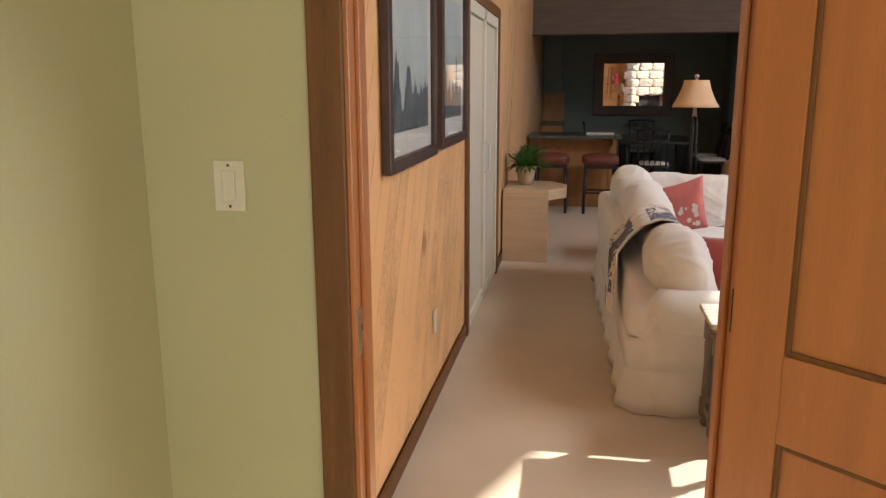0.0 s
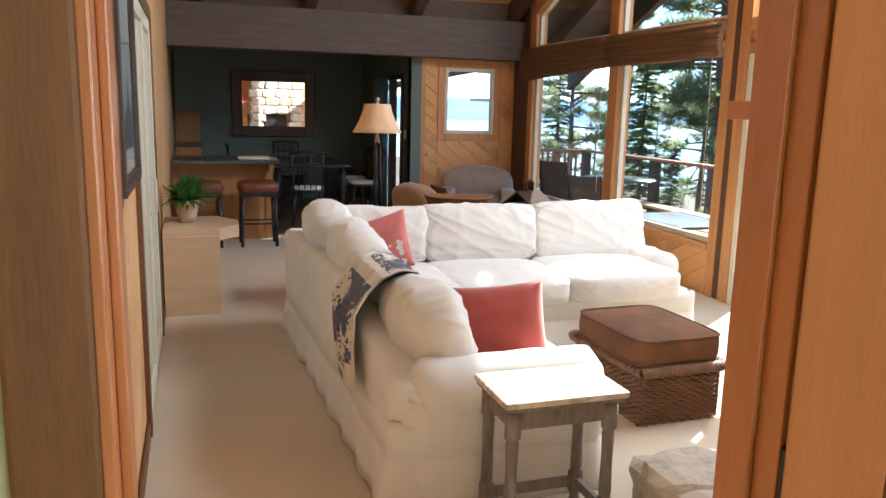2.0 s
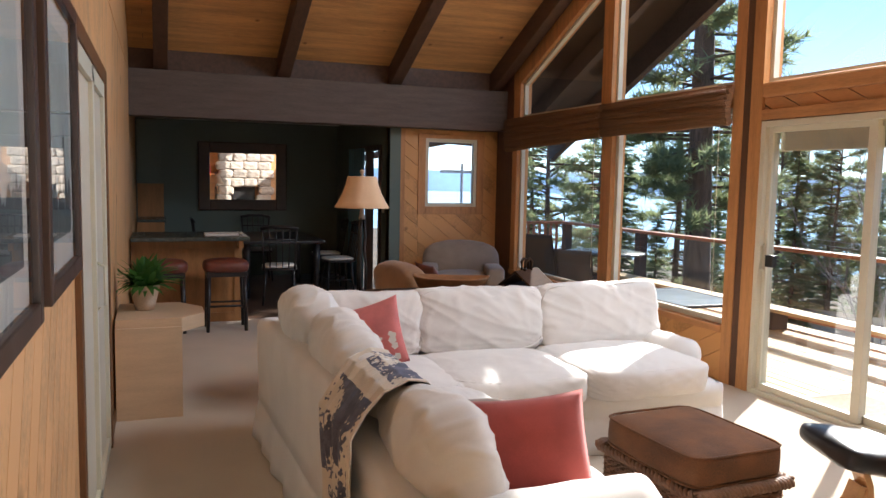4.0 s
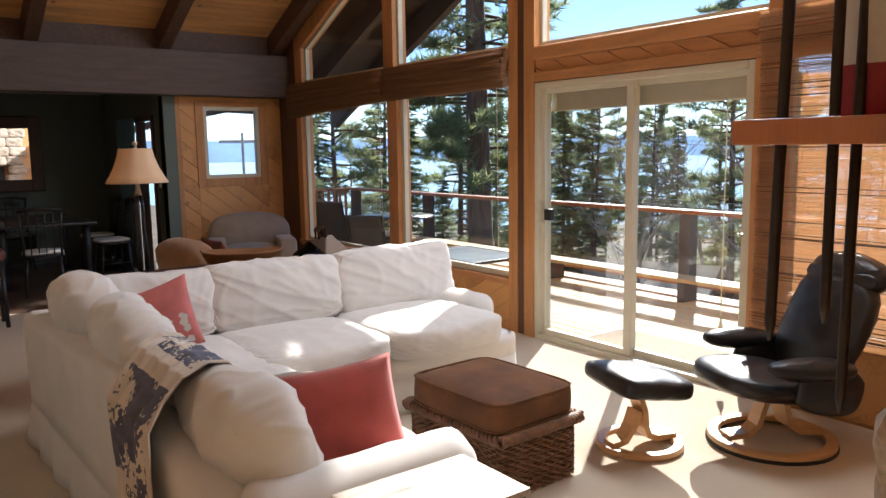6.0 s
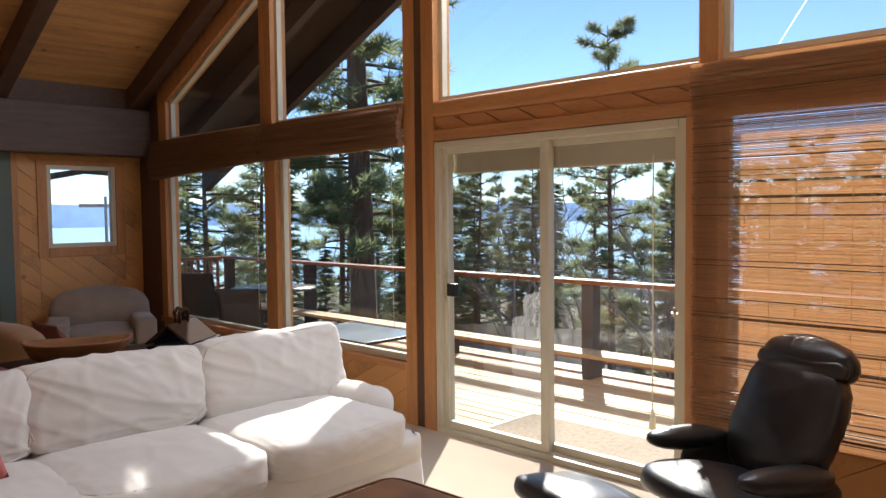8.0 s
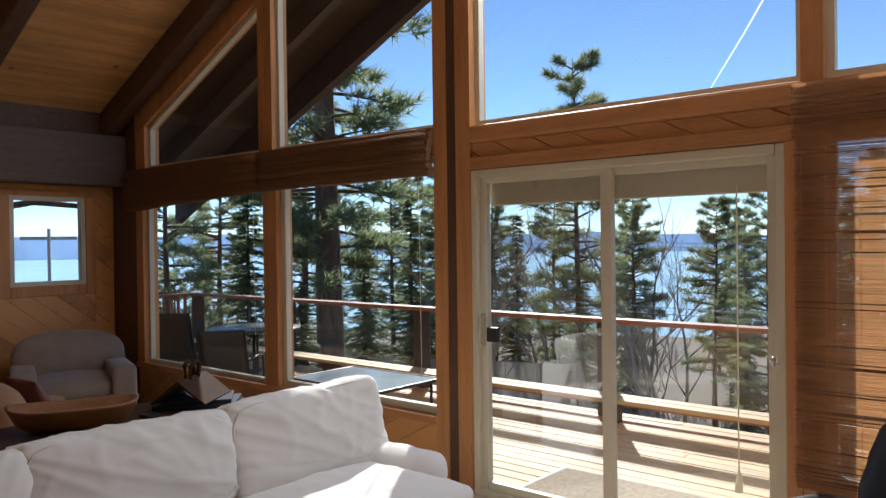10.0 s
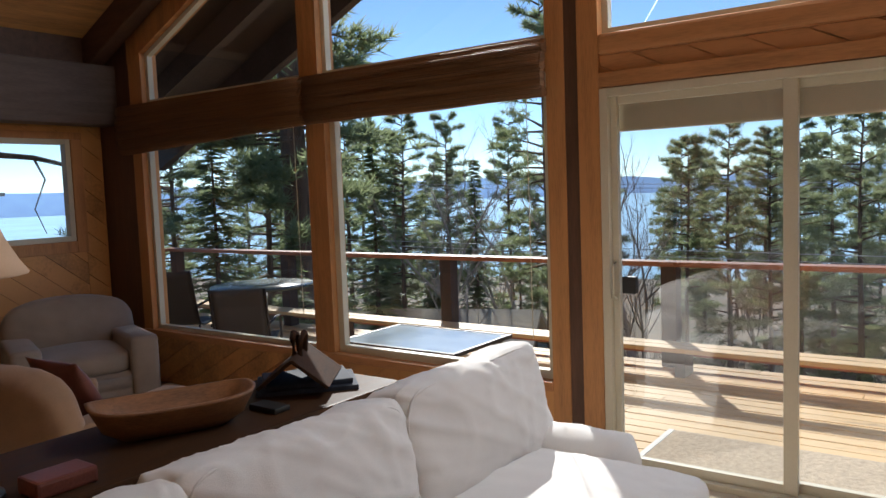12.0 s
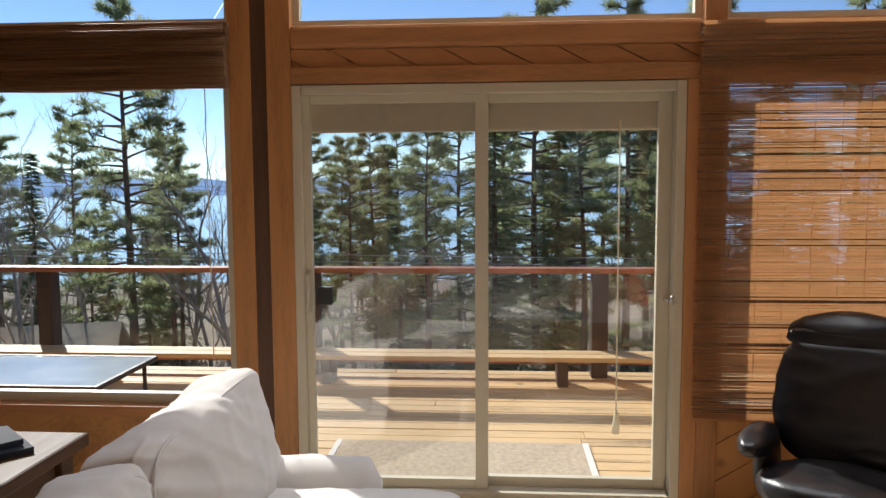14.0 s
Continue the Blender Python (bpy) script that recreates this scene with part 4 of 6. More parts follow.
for i, (y, w, z, rx) in enumerate(((-0.36, 0.60, 0.72, 3), (-1.02, 0.70, 0.675, -7), (-2.10, 0.62, 0.62, 5))):
    soft_block("back_cushion", w, 0.23, 0.46 - 0.03 * i, M_SOFA, sofa, pose(-3.45 + 0.055 * i, y, z, -18, rx, 90), 0.05, 5.5, 0.014, seed=20 + i, sag=0.02, n=40, welt=0.005)
soft_block("back_cushion", 0.5, 0.2, 0.38, M_SOFA, sofa, pose(-3.40, -1.56, 0.63, -14, 0, 90), 0.03, 4.2, 0.012, seed=25)


def pillow(name, s, t, mat, m, label, seed, category="pillow"):
    """A square knife-edge pillow with pinched corners."""
    bm = bmesh.new()
    n = 22
    def h(u, v):
        return t * (max(0, 1 - abs(u) ** 2.4) * max(0, 1 - abs(v) ** 2.4)) ** 0.6
    sheets = []
    for sgn in (1, -1):
        sheet = []
        for i in range(n + 1):
            row = []
            for j in range(n + 1):
                u, v = 2 * i / n - 1, 2 * j / n - 1
                pin = 1 - 0.07 * (1 - abs(u) ** 2) * abs(v) ** 3
                pin2 = 1 - 0.07 * (1 - abs(v) ** 2) * abs(u) ** 3
                w = 0.006 * noise.noise(Vector((u * 4 + seed, v * 4, sgn)))
                row.append(bm.verts.new((u * s / 2 * pin2, v * s / 2 * pin, sgn * (h(u, v) + w * (1 - max(abs(u), abs(v)))))))
            sheet.append(row)
        for i in range(n):
            for j in range(n):
                bm.faces.new((sheet[i][j], sheet[i + 1][j], sheet[i + 1][j + 1], sheet[i][j + 1]))
        sheets.append(sheet)
    bmesh.ops.remove_doubles(bm, verts=bm.verts, dist=0.0005)
    return tagged(put(name, bm, mat, None, True, m), label, category)


pillow("throw_pillow", 0.43, 0.08, M_RED, pose(-3.03, -2.22, 0.615, 66, -7, -20), "brick red velvet pillow leaning on the sofa cushions", 1)
pk = pillow("throw_pillow", 0.40, 0.065, M_PINKFLORAL, pose(-3.13, -0.40, 0.68, 68, -20, -32), "pink floral pillow in the sofa corner", 2)
random.seed(5)
bm = bmesh.new()
for i in range(26):
    u, v = random.uniform(-0.16, 0.16), random.uniform(-0.2, -0.02)
    r = random.uniform(0.008, 0.022)
    z = 0.07 * (max(0, 1 - abs(u / 0.22) ** 2.4) * max(0, 1 - abs(v / 0.22) ** 2.4)) ** 0.6 + 0.004
    bm.faces.new([bm.verts.new((u + r * math.cos(a) * (1 + 0.3 * (k % 2)), v + r * math.sin(a) * (1 + 0.3 * (k % 2)), z)) for k, a in enumerate(2 * math.pi * k / 10 for k in range(10))])
fl = put("printed_flower", bm, M_PAPER, pk)
tagged(fl, "white and dark printed flowers", kind="stuff")
soft_block("bolster", 0.5, 0.3, 0.08, M_TAUPE, None, pose(-2.93, -1.52, 0.535, 0, 4, 20), 0.02, 4, 0.006, seed=31)
tagged(bpy.data.objects["bolster"], "folded grey-brown cushion on the sofa seat", "cushion")

# printed throw over the sofa's low back, hanging down outside
bm = bmesh.new()
uvn, vvn = 150, 280
path = [(-3.255, 0.62), (-3.26, 0.70), (-3.28, 0.775), (-3.335, 0.835), (-3.42, 0.855), (-3.51, 0.83), (-3.59, 0.76), (-3.655, 0.68), (-3.665, 0.56), (-3.67, 0.46), (-3.675, 0.36)]


def along(t):
    k = min(len(path) - 2, int(t * (len(path) - 1)))
    f = t * (len(path) - 1) - k
    return path[k][0] + f * (path[k + 1][0] - path[k][0]), path[k][1] + f * (path[k + 1][1] - path[k][1])


sheet = []
for j in range(vvn + 1):
    t = j / vvn
    x, z = along(t)
    row = []
    for i in range(uvn + 1):
        u = i / uvn - 0.5
        wid = 0.52 + 0.06 * t - 0.30 * max(0, t - 0.5)
        y = -1.70 - 0.35 * max(0, t - 0.35) + u * wid
        fold = 0.014 * math.sin(u * 26 + t * 4) + 0.018 * noise.noise(Vector((u * 5, t * 6, 3)))
        row.append(bm.verts.new((x - max(0, fold) * (1 if t > 0.5 else 0.2), y, z + max(0, fold) * (0.5 if t < 0.6 else 0.1) + (0.03 * noise.noise(Vector((u * 6, 1, 1))) if j == vvn else 0))))
    sheet.append(row)
for j in range(vvn):
    for i in range(uvn):
        f = bm.faces.new((sheet[j][i], sheet[j][i + 1], sheet[j + 1][i + 1], sheet[j + 1][i]))
        t, u = j / vvn, i / uvn
        k = noise.noise(Vector((u * 3.1, t * 7, 1.7))) + 0.6 * noise.noise(Vector((u * 9, t * 22, 4))) + 0.7 * noise.noise(Vector((u * 40, t * 60, 8)))
        inner = 0.08 < u < 0.92
        f.material_index = 1 if inner and ((0.14 < t < 0.46 and k > -0.3) or (0.56 < t < 0.9 and k > -0.15)) else 0
throw = put("throw_blanket", bm, M_THROW, None, True)
throw.data.materials.append(M_INK)
throw.modifiers.new("thick", "SOLIDIFY").thickness = 0.007
tagged(throw, "ivory throw blanket with dark blue engraving print, draped over the sofa", "blanket")
words = bpy.data.curves.new("lettering", "FONT")
words.body, words.size, words.extrude = "GAZE\nPARI", 0.06, 0.0008
words.materials.append(M_INK)
wd = new("lettering", words)
wd.parent = throw
wd.matrix_basis = Matrix.Translation((-3.70, -1.92, 0.44)) @ Matrix(((0, 0, -1), (-1, 0, 0), (0, 1, 0))).to_4x4()

# wicker trunk and suede cushion
OT = pose(-1.95, -1.74, 0, 0, 0, 2) @ Matrix.Diagonal((1, 0.97, 0.93, 1))
trunk = empty("wicker_trunk", OT, label="dark woven wicker trunk used as an ottoman base", category="trunk")
box("core", -0.23, 0.23, -0.33, 0.33, 0.01, 0.30, M_WICKER, trunk, 0.02)
bm = bmesh.new()
for side in range(4):
    L = 0.48 if side % 2 == 0 else 0.68
    half = 0.34 if side % 2 == 0 else 0.24
    R = Matrix.Rotation(radians(90 * side), 4, "Z")
    n = int(L / 0.028)
    for k in range(19):
        z = 0.012 + k * 0.0155
        pts = []
        for i in range(n * 2 + 1):
            u = -L / 2 + L * i / (n * 2)
            pts.append(R @ Vector((u, -half + 0.007 * math.sin(i * math.pi / 2 + (k % 2) * math.pi), z)))
        add_tube(bm, pts, 0.0075, 4)
put("weave", bm, M_WICKER, trunk, True)
bm = bmesh.new()
for ph in (0, 2.1, 4.2):
    for side in range(4):
        L = 0.52 if side % 2 == 0 else 0.72
        half = 0.36 if side % 2 == 0 else 0.26
        R = Matrix.Rotation(radians(90 * side), 4, "Z")
        pts = [R @ Vector((-L / 2 + L * i / 60, -half + 0.022 * math.cos(i * 0.9 + ph), 0.315 + 0.022 * math.sin(i * 0.9 + ph))) for i in range(61)]
        add_tube(bm, pts, 0.012, 5)
put("braided_rim", bm, M_WICKER, trunk, True)
cushion = soft_block("suede_cushion", 0.52, 0.65, 0.14, M_SUEDE, None, pose(-1.96, -1.755, 0.388, 0, 0, 2), 0.016, 9, 0.006, seed=41)
tagged(cushion, "brown suede box cushion on the wicker trunk", "cushion")
for z in (-0.063, 0.063):
    pts = []
    for k in range(49):
        a = 2 * math.pi * k / 48
        c, s = math.cos(a), math.sin(a)
        l = (abs(c) ** 8 + abs(s) ** 8) ** (1 / 8)
        pts.append((0.262 * c / l, 0.327 * s / l, z))
    tube("piping", pts, 0.006, M_SUEDE, cushion, 6)

# small side table
st = empty("side_table", pose(-3.055, -2.785, 0), label="grey weathered side table with turned legs and worn top", category="table")
bm = bmesh.new()
add_box(bm, -0.245, 0.245, -0.165, 0.165, 0.555, 0.58, None, 0.008)
put("top", bm, M_TABLETOP, st)
box("edge", -0.235, 0.235, -0.155, 0.155, 0.54, 0.554, M_GREYWOOD, st, 0.004)
for y in (-0.115, 0.115):
    box("apron", -0.18, 0.18, y - 0.01, y + 0.01, 0.46, 0.539, M_GREYWOOD, st, 0.003)
    box("stretcher", -0.18, 0.18, y - 0.012, y + 0.012, 0.08, 0.12, M_GREYWOOD, st, 0.003)
for x in (-0.195, 0.195):
    box("apron", x - 0.01, x + 0.01, -0.1, 0.1, 0.46, 0.539, M_GREYWOOD, st, 0.003)
    box("stretcher", x - 0.012, x + 0.012, -0.1, 0.1, 0.08, 0.12, M_GREYWOOD, st, 0.003)
    for y in (-0.115, 0.115):
        lathe("leg", [(0, 0), (0.014, 0), (0.022, 0.02), (0.018, 0.04), (0.03, 0.06), (0.03, 0.14), (0.018, 0.15), (0.024, 0.16), (0.021, 0.3), (0.024, 0.41), (0.018, 0.42), (0.03, 0.43), (0.03, 0.54), (0, 0.54)], M_GREYWOOD, st, 12, pose(x, y, 0))

# hearth stones by the doorway
random.seed(11)
hearth = empty("stone_hearth", label="raised hearth of rough grey-brown stones", category="hearth")


def stone(parent, x, y, z, sx, sy, sz, seed):
    bm = bmesh.new()
    bmesh.ops.create_icosphere(bm, subdivisions=3, radius=1)
    for v in bm.verts:
        c = v.co
        l = (abs(c.x) ** 5 + abs(c.y) ** 5 + abs(c.z) ** 5) ** 0.2
        v.co = Vector((c.x / l * sx, c.y / l * sy, c.z / l * sz)) * (1 + 0.14 * noise.noise(c * 2.2 + Vector((seed, 0, 0))) + 0.05 * noise.noise(c * 7 + Vector((0, seed, 0))))
    put("stone", bm, M_STONE, parent, False, pose(x, y, z, 0, 0, random.uniform(-8, 8)))


for i in range(1):
    for j in range(4):
        stone(hearth, -2.50 + i * 0.33, -3.86 + j * 0.31, 0.125, 0.19, 0.18, 0.125, i * 5 + j)
fireplace = empty("stone_fireplace", label="tall rough stone fireplace against the wall", category="fireplace")
for i in range(4):
    for k in range(14):
        if k > 3 or i in (0, 3):
            stone(fireplace, -2.4 + i * 0.4 + (k % 2) * 0.08, -3.92, 0.38 + k * 0.25, 0.22, 0.13, 0.135, 100 + i * 20 + k)
box("firebox", -2.1, -1.45, -4.055, -3.98, 0.25, 1.35, M_RUBBER, fireplace, 0)

# wall shelf beside the doorway, with rods through it
shelf = empty("wall_shelf", label="thick wooden wall shelf beside the doorway", category="shelf")
box("board", -3.17, -2.55, -4.288, -3.80, 1.575, 1.615, M_DOOR, shelf, 0.004)
for k, (xa, ya, za, xb, yb) in enumerate(((-3.10, -3.84, 1.28, -3.07, -3.84), (-3.00, -3.88, 1.30, -2.98, -3.87), (-2.97, -3.90, 1.14, -2.93, -3.89))):
    tube("ski_pole", [(xa, ya, za - 0.03), (xa, ya, za), (xb, yb, 2.15)], [0.003, 0.0095, 0.0095], M_BRONZE, None, 8)
for o in [o for o in bpy.data.objects if o.name.startswith("ski_pole")]:
    tagged(o, "dark metal pole hanging beside the wooden shelf", "pole", "poles by the shelf")
canister = lathe("red_canister", [(0, 0), (0.085, 0), (0.088, 0.01), (0.088, 0.27), (0.08, 0.29), (0.04, 0.30), (0, 0.30)], M_REDBOX, None, 28, pose(-2.86, -3.90, 1.616))
tagged(canister, "dark red canister with a white label on the shelf", "canister")
bm = bmesh.new()
prev = None
for k in range(11):
    a = radians(120 + 8 * k)
    cur = [bm.verts.new((0.0895 * math.cos(a), 0.0895 * math.sin(a), z)) for z in (0.09, 0.26)]
    if prev:
        bm.faces.new((prev[0], cur[0], cur[1], prev[1]))
    prev = cur
put("paper_label", bm, M_PAPER, canister, True)

# ---- recliner and footstool ----


def ring_base(parent, r, z0, mat, w=0.055, h=0.028):
    bm = bmesh.new()
    n = 40
    rings = []
    for k in range(n):
        a = 2 * math.pi * k / n
        rings.append([bm.verts.new(((r + dr) * math.cos(a), (r + dr) * math.sin(a), z0 + dz)) for dr, dz in ((-w / 2, 0), (w / 2, 0), (w / 2, h * 0.8), (w / 2 - 0.006, h), (-w / 2 + 0.006, h), (-w / 2, h * 0.8))])
    for k in range(n):
        a, b = rings[k], rings[(k + 1) % n]
        for j in range(6):
            bm.faces.new((a[j], a[(j + 1) % 6], b[(j + 1) % 6], b[j]))
    put("base_ring", bm, mat, parent)


def bent_strut(parent, pts, w, mat):
    bm = bmesh.new()
    rows = []
    for i, (x, z) in enumerate(pts):
        a, b = pts[max(0, i - 1)], pts[min(len(pts) - 1, i + 1)]
        d = Vector((b[0] - a[0], b[1] - a[1])).normalized()
        nx, nz = -d.y * 0.016, d.x * 0.016
        rows.append([bm.verts.new(p) for p in ((x + nx, -w / 2, z + nz), (x + nx, w / 2, z + nz), (x - nx, w / 2, z - nz), (x - nx, -w / 2, z - nz))])
    for a, b in zip(rows, rows[1:]):
        for j in range(4):
            bm.faces.new((a[j], a[(j + 1) % 4], b[(j + 1) % 4], b[j]))
    bm.faces.new(rows[0]), bm.faces.new(rows[-1])
    put("bent_strut", bm, mat, parent, False)


fs = empty("footstool", pose(-1.16, -2.02, 0, 0, 0, 165), label="black leather footstool on a bent beech ring base", category="footstool")
ring_base(fs, 0.20, 0.004, M_BEECH)
bent_strut(fs, [(-0.2, 0.035), (-0.08, 0.04), (-0.03, 0.06), (-0.01, 0.11), (0.0, 0.2), (0.03, 0.28), (0.1, 0.30)], 0.10, M_BEECH)
bent_strut(fs, [(0.19, 0.035), (0.11, 0.05), (0.06, 0.12), (0.03, 0.2)], 0.09, M_BEECH)
soft_block("cushion", 0.42, 0.47, 0.10, M_LEATHER, fs, pose(0.02, 0, 0.362, 0, -9, 0), 0.018, 6, 0.012, seed=51)

rc = empty("recliner", pose(-0.58, -2.42, 0, 0, 0, 152) @ Matrix.Diagonal((0.96, 0.96, 0.86, 1)), label="black leather swivel recliner on a beech ring base", category="armchair")
ring_base(rc, 0.305, 0.022, M_BEECH, 0.065)
ring_base(rc, 0.325, 0.0, M_RUBBER, 0.035, 0.021)
bent_strut(rc, [(-0.27, 0.06), (-0.14, 0.07), (-0.08, 0.12), (-0.06, 0.2), (-0.04, 0.30), (0.03, 0.33)], 0.13, M_BEECH)
bent_strut(rc, [(0.27, 0.06), (0.15, 0.07), (0.1, 0.12), (0.07, 0.22), (0.05, 0.3)], 0.10, M_BEECH)
soft_block("seat", 0.58, 0.54, 0.15, M_LEATHER, rc, pose(0.08, 0, 0.40, 0, -9, 0), 0.035, 3.6, 0.012, seed=52)
soft_block("back", 0.16, 0.56, 0.66, M_LEATHER, rc, pose(-0.29, 0, 0.73, 0, -20, 0), 0.035, 3.6, 0.014, seed=53)
for i, z in enumerate((0.0, 0.11, 0.22)):
    soft_block("tufted_roll", 0.09, 0.50, 0.13, M_LEATHER, rc, pose(-0.25 - 0.34 * z - 0.05, 0, 0.80 + z, 0, -20, 0), 0.025, 2.8, 0.012, seed=54 + i)
soft_block("headrest", 0.15, 0.50, 0.20, M_LEATHER, rc, pose(-0.42, 0, 1.03, 0, -14, 0), 0.03, 3, 0.014, seed=58)
for s in (-1, 1):
    soft_block("armrest", 0.44, 0.12, 0.10, M_LEATHER, rc, pose(0.0, s * 0.33, 0.56, 0, -4, 0), 0.02, 3.2, 0.008, seed=60 + s)
    soft_block("side_panel", 0.34, 0.07, 0.26, M_LEATHER, rc, pose(-0.12, s * 0.31, 0.42, 0, -12, 0), 0.015, 3.6, 0.008, seed=63 + s)

# ---- console table and things behind the sofa ----
ct = empty("console_table", label="long dark polished wood table behind the sofa", category="table")
CX0, CX1, CY0, CY1, CZ = -3.32, -1.29, 0.38, 0.98, 0.75
bm = bmesh.new()
add_box(bm, CX0, CX1, CY0, CY1, CZ - 0.045, CZ, None, 0.01)
put("top", bm, M_WALNUT, ct)
for x in (CX0 + 0.08, CX1 - 0.08):
    for y in (CY0 + 0.07, CY1 - 0.07):
        box("leg", x - 0.035, x + 0.035, y - 0.035, y + 0.035, 0, CZ - 0.046, M_WALNUT, ct, 0.006)
for y in (CY0 + 0.07, CY1 - 0.07):
    box("apron", CX0 + 0.115, CX1 - 0.115, y - 0.012, y + 0.012, CZ - 0.14, CZ - 0.046, M_WALNUT, ct, 0.003)

lamp = empty("table_lamp", pose(-2.93, 0.62, CZ), label="table lamp with bell-shaped linen shade and slim dark stem", category="lamp")
lathe("foot", [(0, 0), (0.09, 0), (0.088, 0.012), (0.05, 0.02), (0.028, 0.035), (0.02, 0.06), (0, 0.06)], M_BRONZE, lamp, 24)
for k in range(3):
    a = 2 * math.pi * k / 3
    tube("stem", [(0.03 * math.cos(a), 0.03 * math.sin(a), 0.05), (0.034 * math.cos(a), 0.034 * math.sin(a), 0.2), (0.02 * math.cos(a), 0.02 * math.sin(a), 0.34), (0.026 * math.cos(a), 0.026 * math.sin(a), 0.44), (0.012 * math.cos(a), 0.012 * math.sin(a), 0.56)], 0.011, M_BRONZE, lamp, 8)
lathe("neck", [(0, 0.55), (0.024, 0.55), (0.018, 0.58), (0.012, 0.62), (0.012, 0.86), (0, 0.86)], M_POT, lamp, 14)
lathe("shade", [(0.185, 0.63), (0.188, 0.635), (0.165, 0.67), (0.135, 0.73), (0.113, 0.79), (0.10, 0.845), (0.099, 0.85), (0.096, 0.845), (0.11, 0.79), (0.131, 0.73), (0.161, 0.67), (0.182, 0.63)], M_SHADE, lamp, 32, None, 8, 0.03)
lathe("finial", [(0, 0.845), (0.012, 0.85), (0.008, 0.865), (0.018, 0.878), (0.018, 0.89), (0, 0.9)], M_POT, lamp, 14)

bowl = empty("dough_bowl", pose(-2.23, 0.67, CZ, 0, 0, -24) @ Matrix.Diagonal((0.9, 1, 1, 1)), label="long carved wooden dough bowl on the console table", category="bowl")
bm = bmesh.new()
n = 40
rings = []
for sx, sy, z in ((0.0, 0.0, 0.0), (0.2, 0.06, 0.0), (0.27, 0.11, 0.04), (0.315, 0.145, 0.105), (0.32, 0.15, 0.115), (0.30, 0.13, 0.115), (0.25, 0.10, 0.05), (0.18, 0.05, 0.025), (0, 0, 0.022)):
    ring = []
    for k in range(n):
        a = 2 * math.pi * k / n
        c, s = math.cos(a), math.sin(a)
        l = (abs(c) ** 3.2 + abs(s) ** 3.2) ** (1 / 3.2)
        ring.append(bm.verts.new((sx * c / l, sy * s / l, z + (0.02 * abs(c) ** 3 if z > 0.1 else 0))))
    rings.append(ring)
for a, b in zip(rings, rings[1:]):
    for k in range(n):
        bm.faces.new((a[k], a[(k + 1) % n], b[(k + 1) % n], b[k]))
bmesh.ops.remove_doubles(bm, verts=bm.verts, dist=1e-4)
put("body", bm, M_BOWL, bowl, True)

tray = empty("book_stack", pose(-1.55, 0.70, CZ, 0, 0, -42), label="flat dark books stacked on the console table", category="books")
for k, (w, d, z, a) in enumerate(((0.42, 0.30, 0.0, 0), (0.36, 0.26, 0.022, 5))):
    box("cover", -w / 2, w / 2, -d / 2, d / 2, z, z + 0.02, M_NAVY, tray, 0.003, pose(0, 0, 0, 0, 0, a))
    box("pages", -w / 2 + 0.008, w / 2 - 0.008, -d / 2 + 0.004, d / 2 - 0.008, z + 0.004, z + 0.016, M_PAPER, tray, 0, pose(0, 0, 0, 0, 0, a))
rack = empty("magazine_rack", pose(-1.60, 0.68, CZ + 0.042, 0, 0, 35) @ Matrix.Diagonal((1.05, 1.15, 1.0, 1)), label="dark wooden folding magazine rack with loop handles", category="rack")
for s in (-1, 1):
    bm = bmesh.new()
    add_box(bm, -0.17, 0.17, -0.007, 0.007, 0, 0.17, None, 0.003)
    put("side", bm, M_RACK, rack, False, pose(0, s * 0.125, 0.0, s * 48, 0, 0))
    tube("handle", [(-0.05, s * 0.01, 0.11), (-0.05, s * 0.015, 0.18), (0, s * 0.02, 0.20), (0.05, s * 0.015, 0.18), (0.05, s * 0.01, 0.11)], 0.011, M_RACK, rack)
tagged(box("remote_control", -1.93, -1.85, 0.48, 0.63, CZ, CZ + 0.022, M_RUBBER, None, 0.006), "black remote control on the console table", "remote")
tagged(box("coaster_box", -2.83, -2.65, 0.44, 0.56, CZ, CZ + 0.05, M_OXBLOOD, None, 0.01), "small reddish wooden box by the lamp", "box")


# ---- armchairs by the small window ----
def armchair(m, mat, label, seed):
    c = empty("armchair", m, label=label, category="armchair", group="armchairs behind the sofa")
    skirted("base", -0.38, 0.38, -0.40, 0.36, 0.34, c, mat, 0.0, seed)
    soft_block("seat_cushion", 0.52, 0.62, 0.16, mat, c, pose(0, -0.08, 0.40), 0.03, 6, 0.006, seed=seed)
    soft_block("back", 0.74, 0.22, 0.46, mat, c, pose(0, 0.30, 0.575, -12, 0, 0), 0.04, 4.5, 0.008, seed=seed + 1)
    for s in (-1, 1):
        bm = bmesh.new()
        add_box(bm, s * 0.33 - 0.085, s * 0.33 + 0.085, -0.43, 0.32, 0.05, 0.585, None, 0.035)
        for v in bm.verts:
            if v.co.z > 0.3:
                v.co.z -= 0.05 * max(0, v.co.y + 0.1)
        put("arm", bm, mat, c, True)
    for x in (-0.32, 0.32):
        for y in (-0.36, 0.30):
            box("foot", x - 0.025, x + 0.025, y - 0.025, y + 0.025, 0, 0.06, M_BLACKWOOD, c, 0.003)
    return c


armchair(pose(-0.85, 3.88, 0, 0, 0, -20) @ Matrix.Diagonal((1.16, 1.12, 1.0, 1)), M_TAUPE, "taupe upholstered armchair against the pine wall", 71)
armchair(pose(-1.90, 2.06, 0, 0, 0, 102), M_TAN, "tan upholstered armchair turned towards the window", 75)
pillow("throw_pillow", 0.42, 0.07, M_OXBLOOD, pose(-1.87, 2.06, 0.62, 62, 0, 95), "rust brown pillow on the tan armchair", 7)

# ---- left side: pictures, low cabinet, plant ----


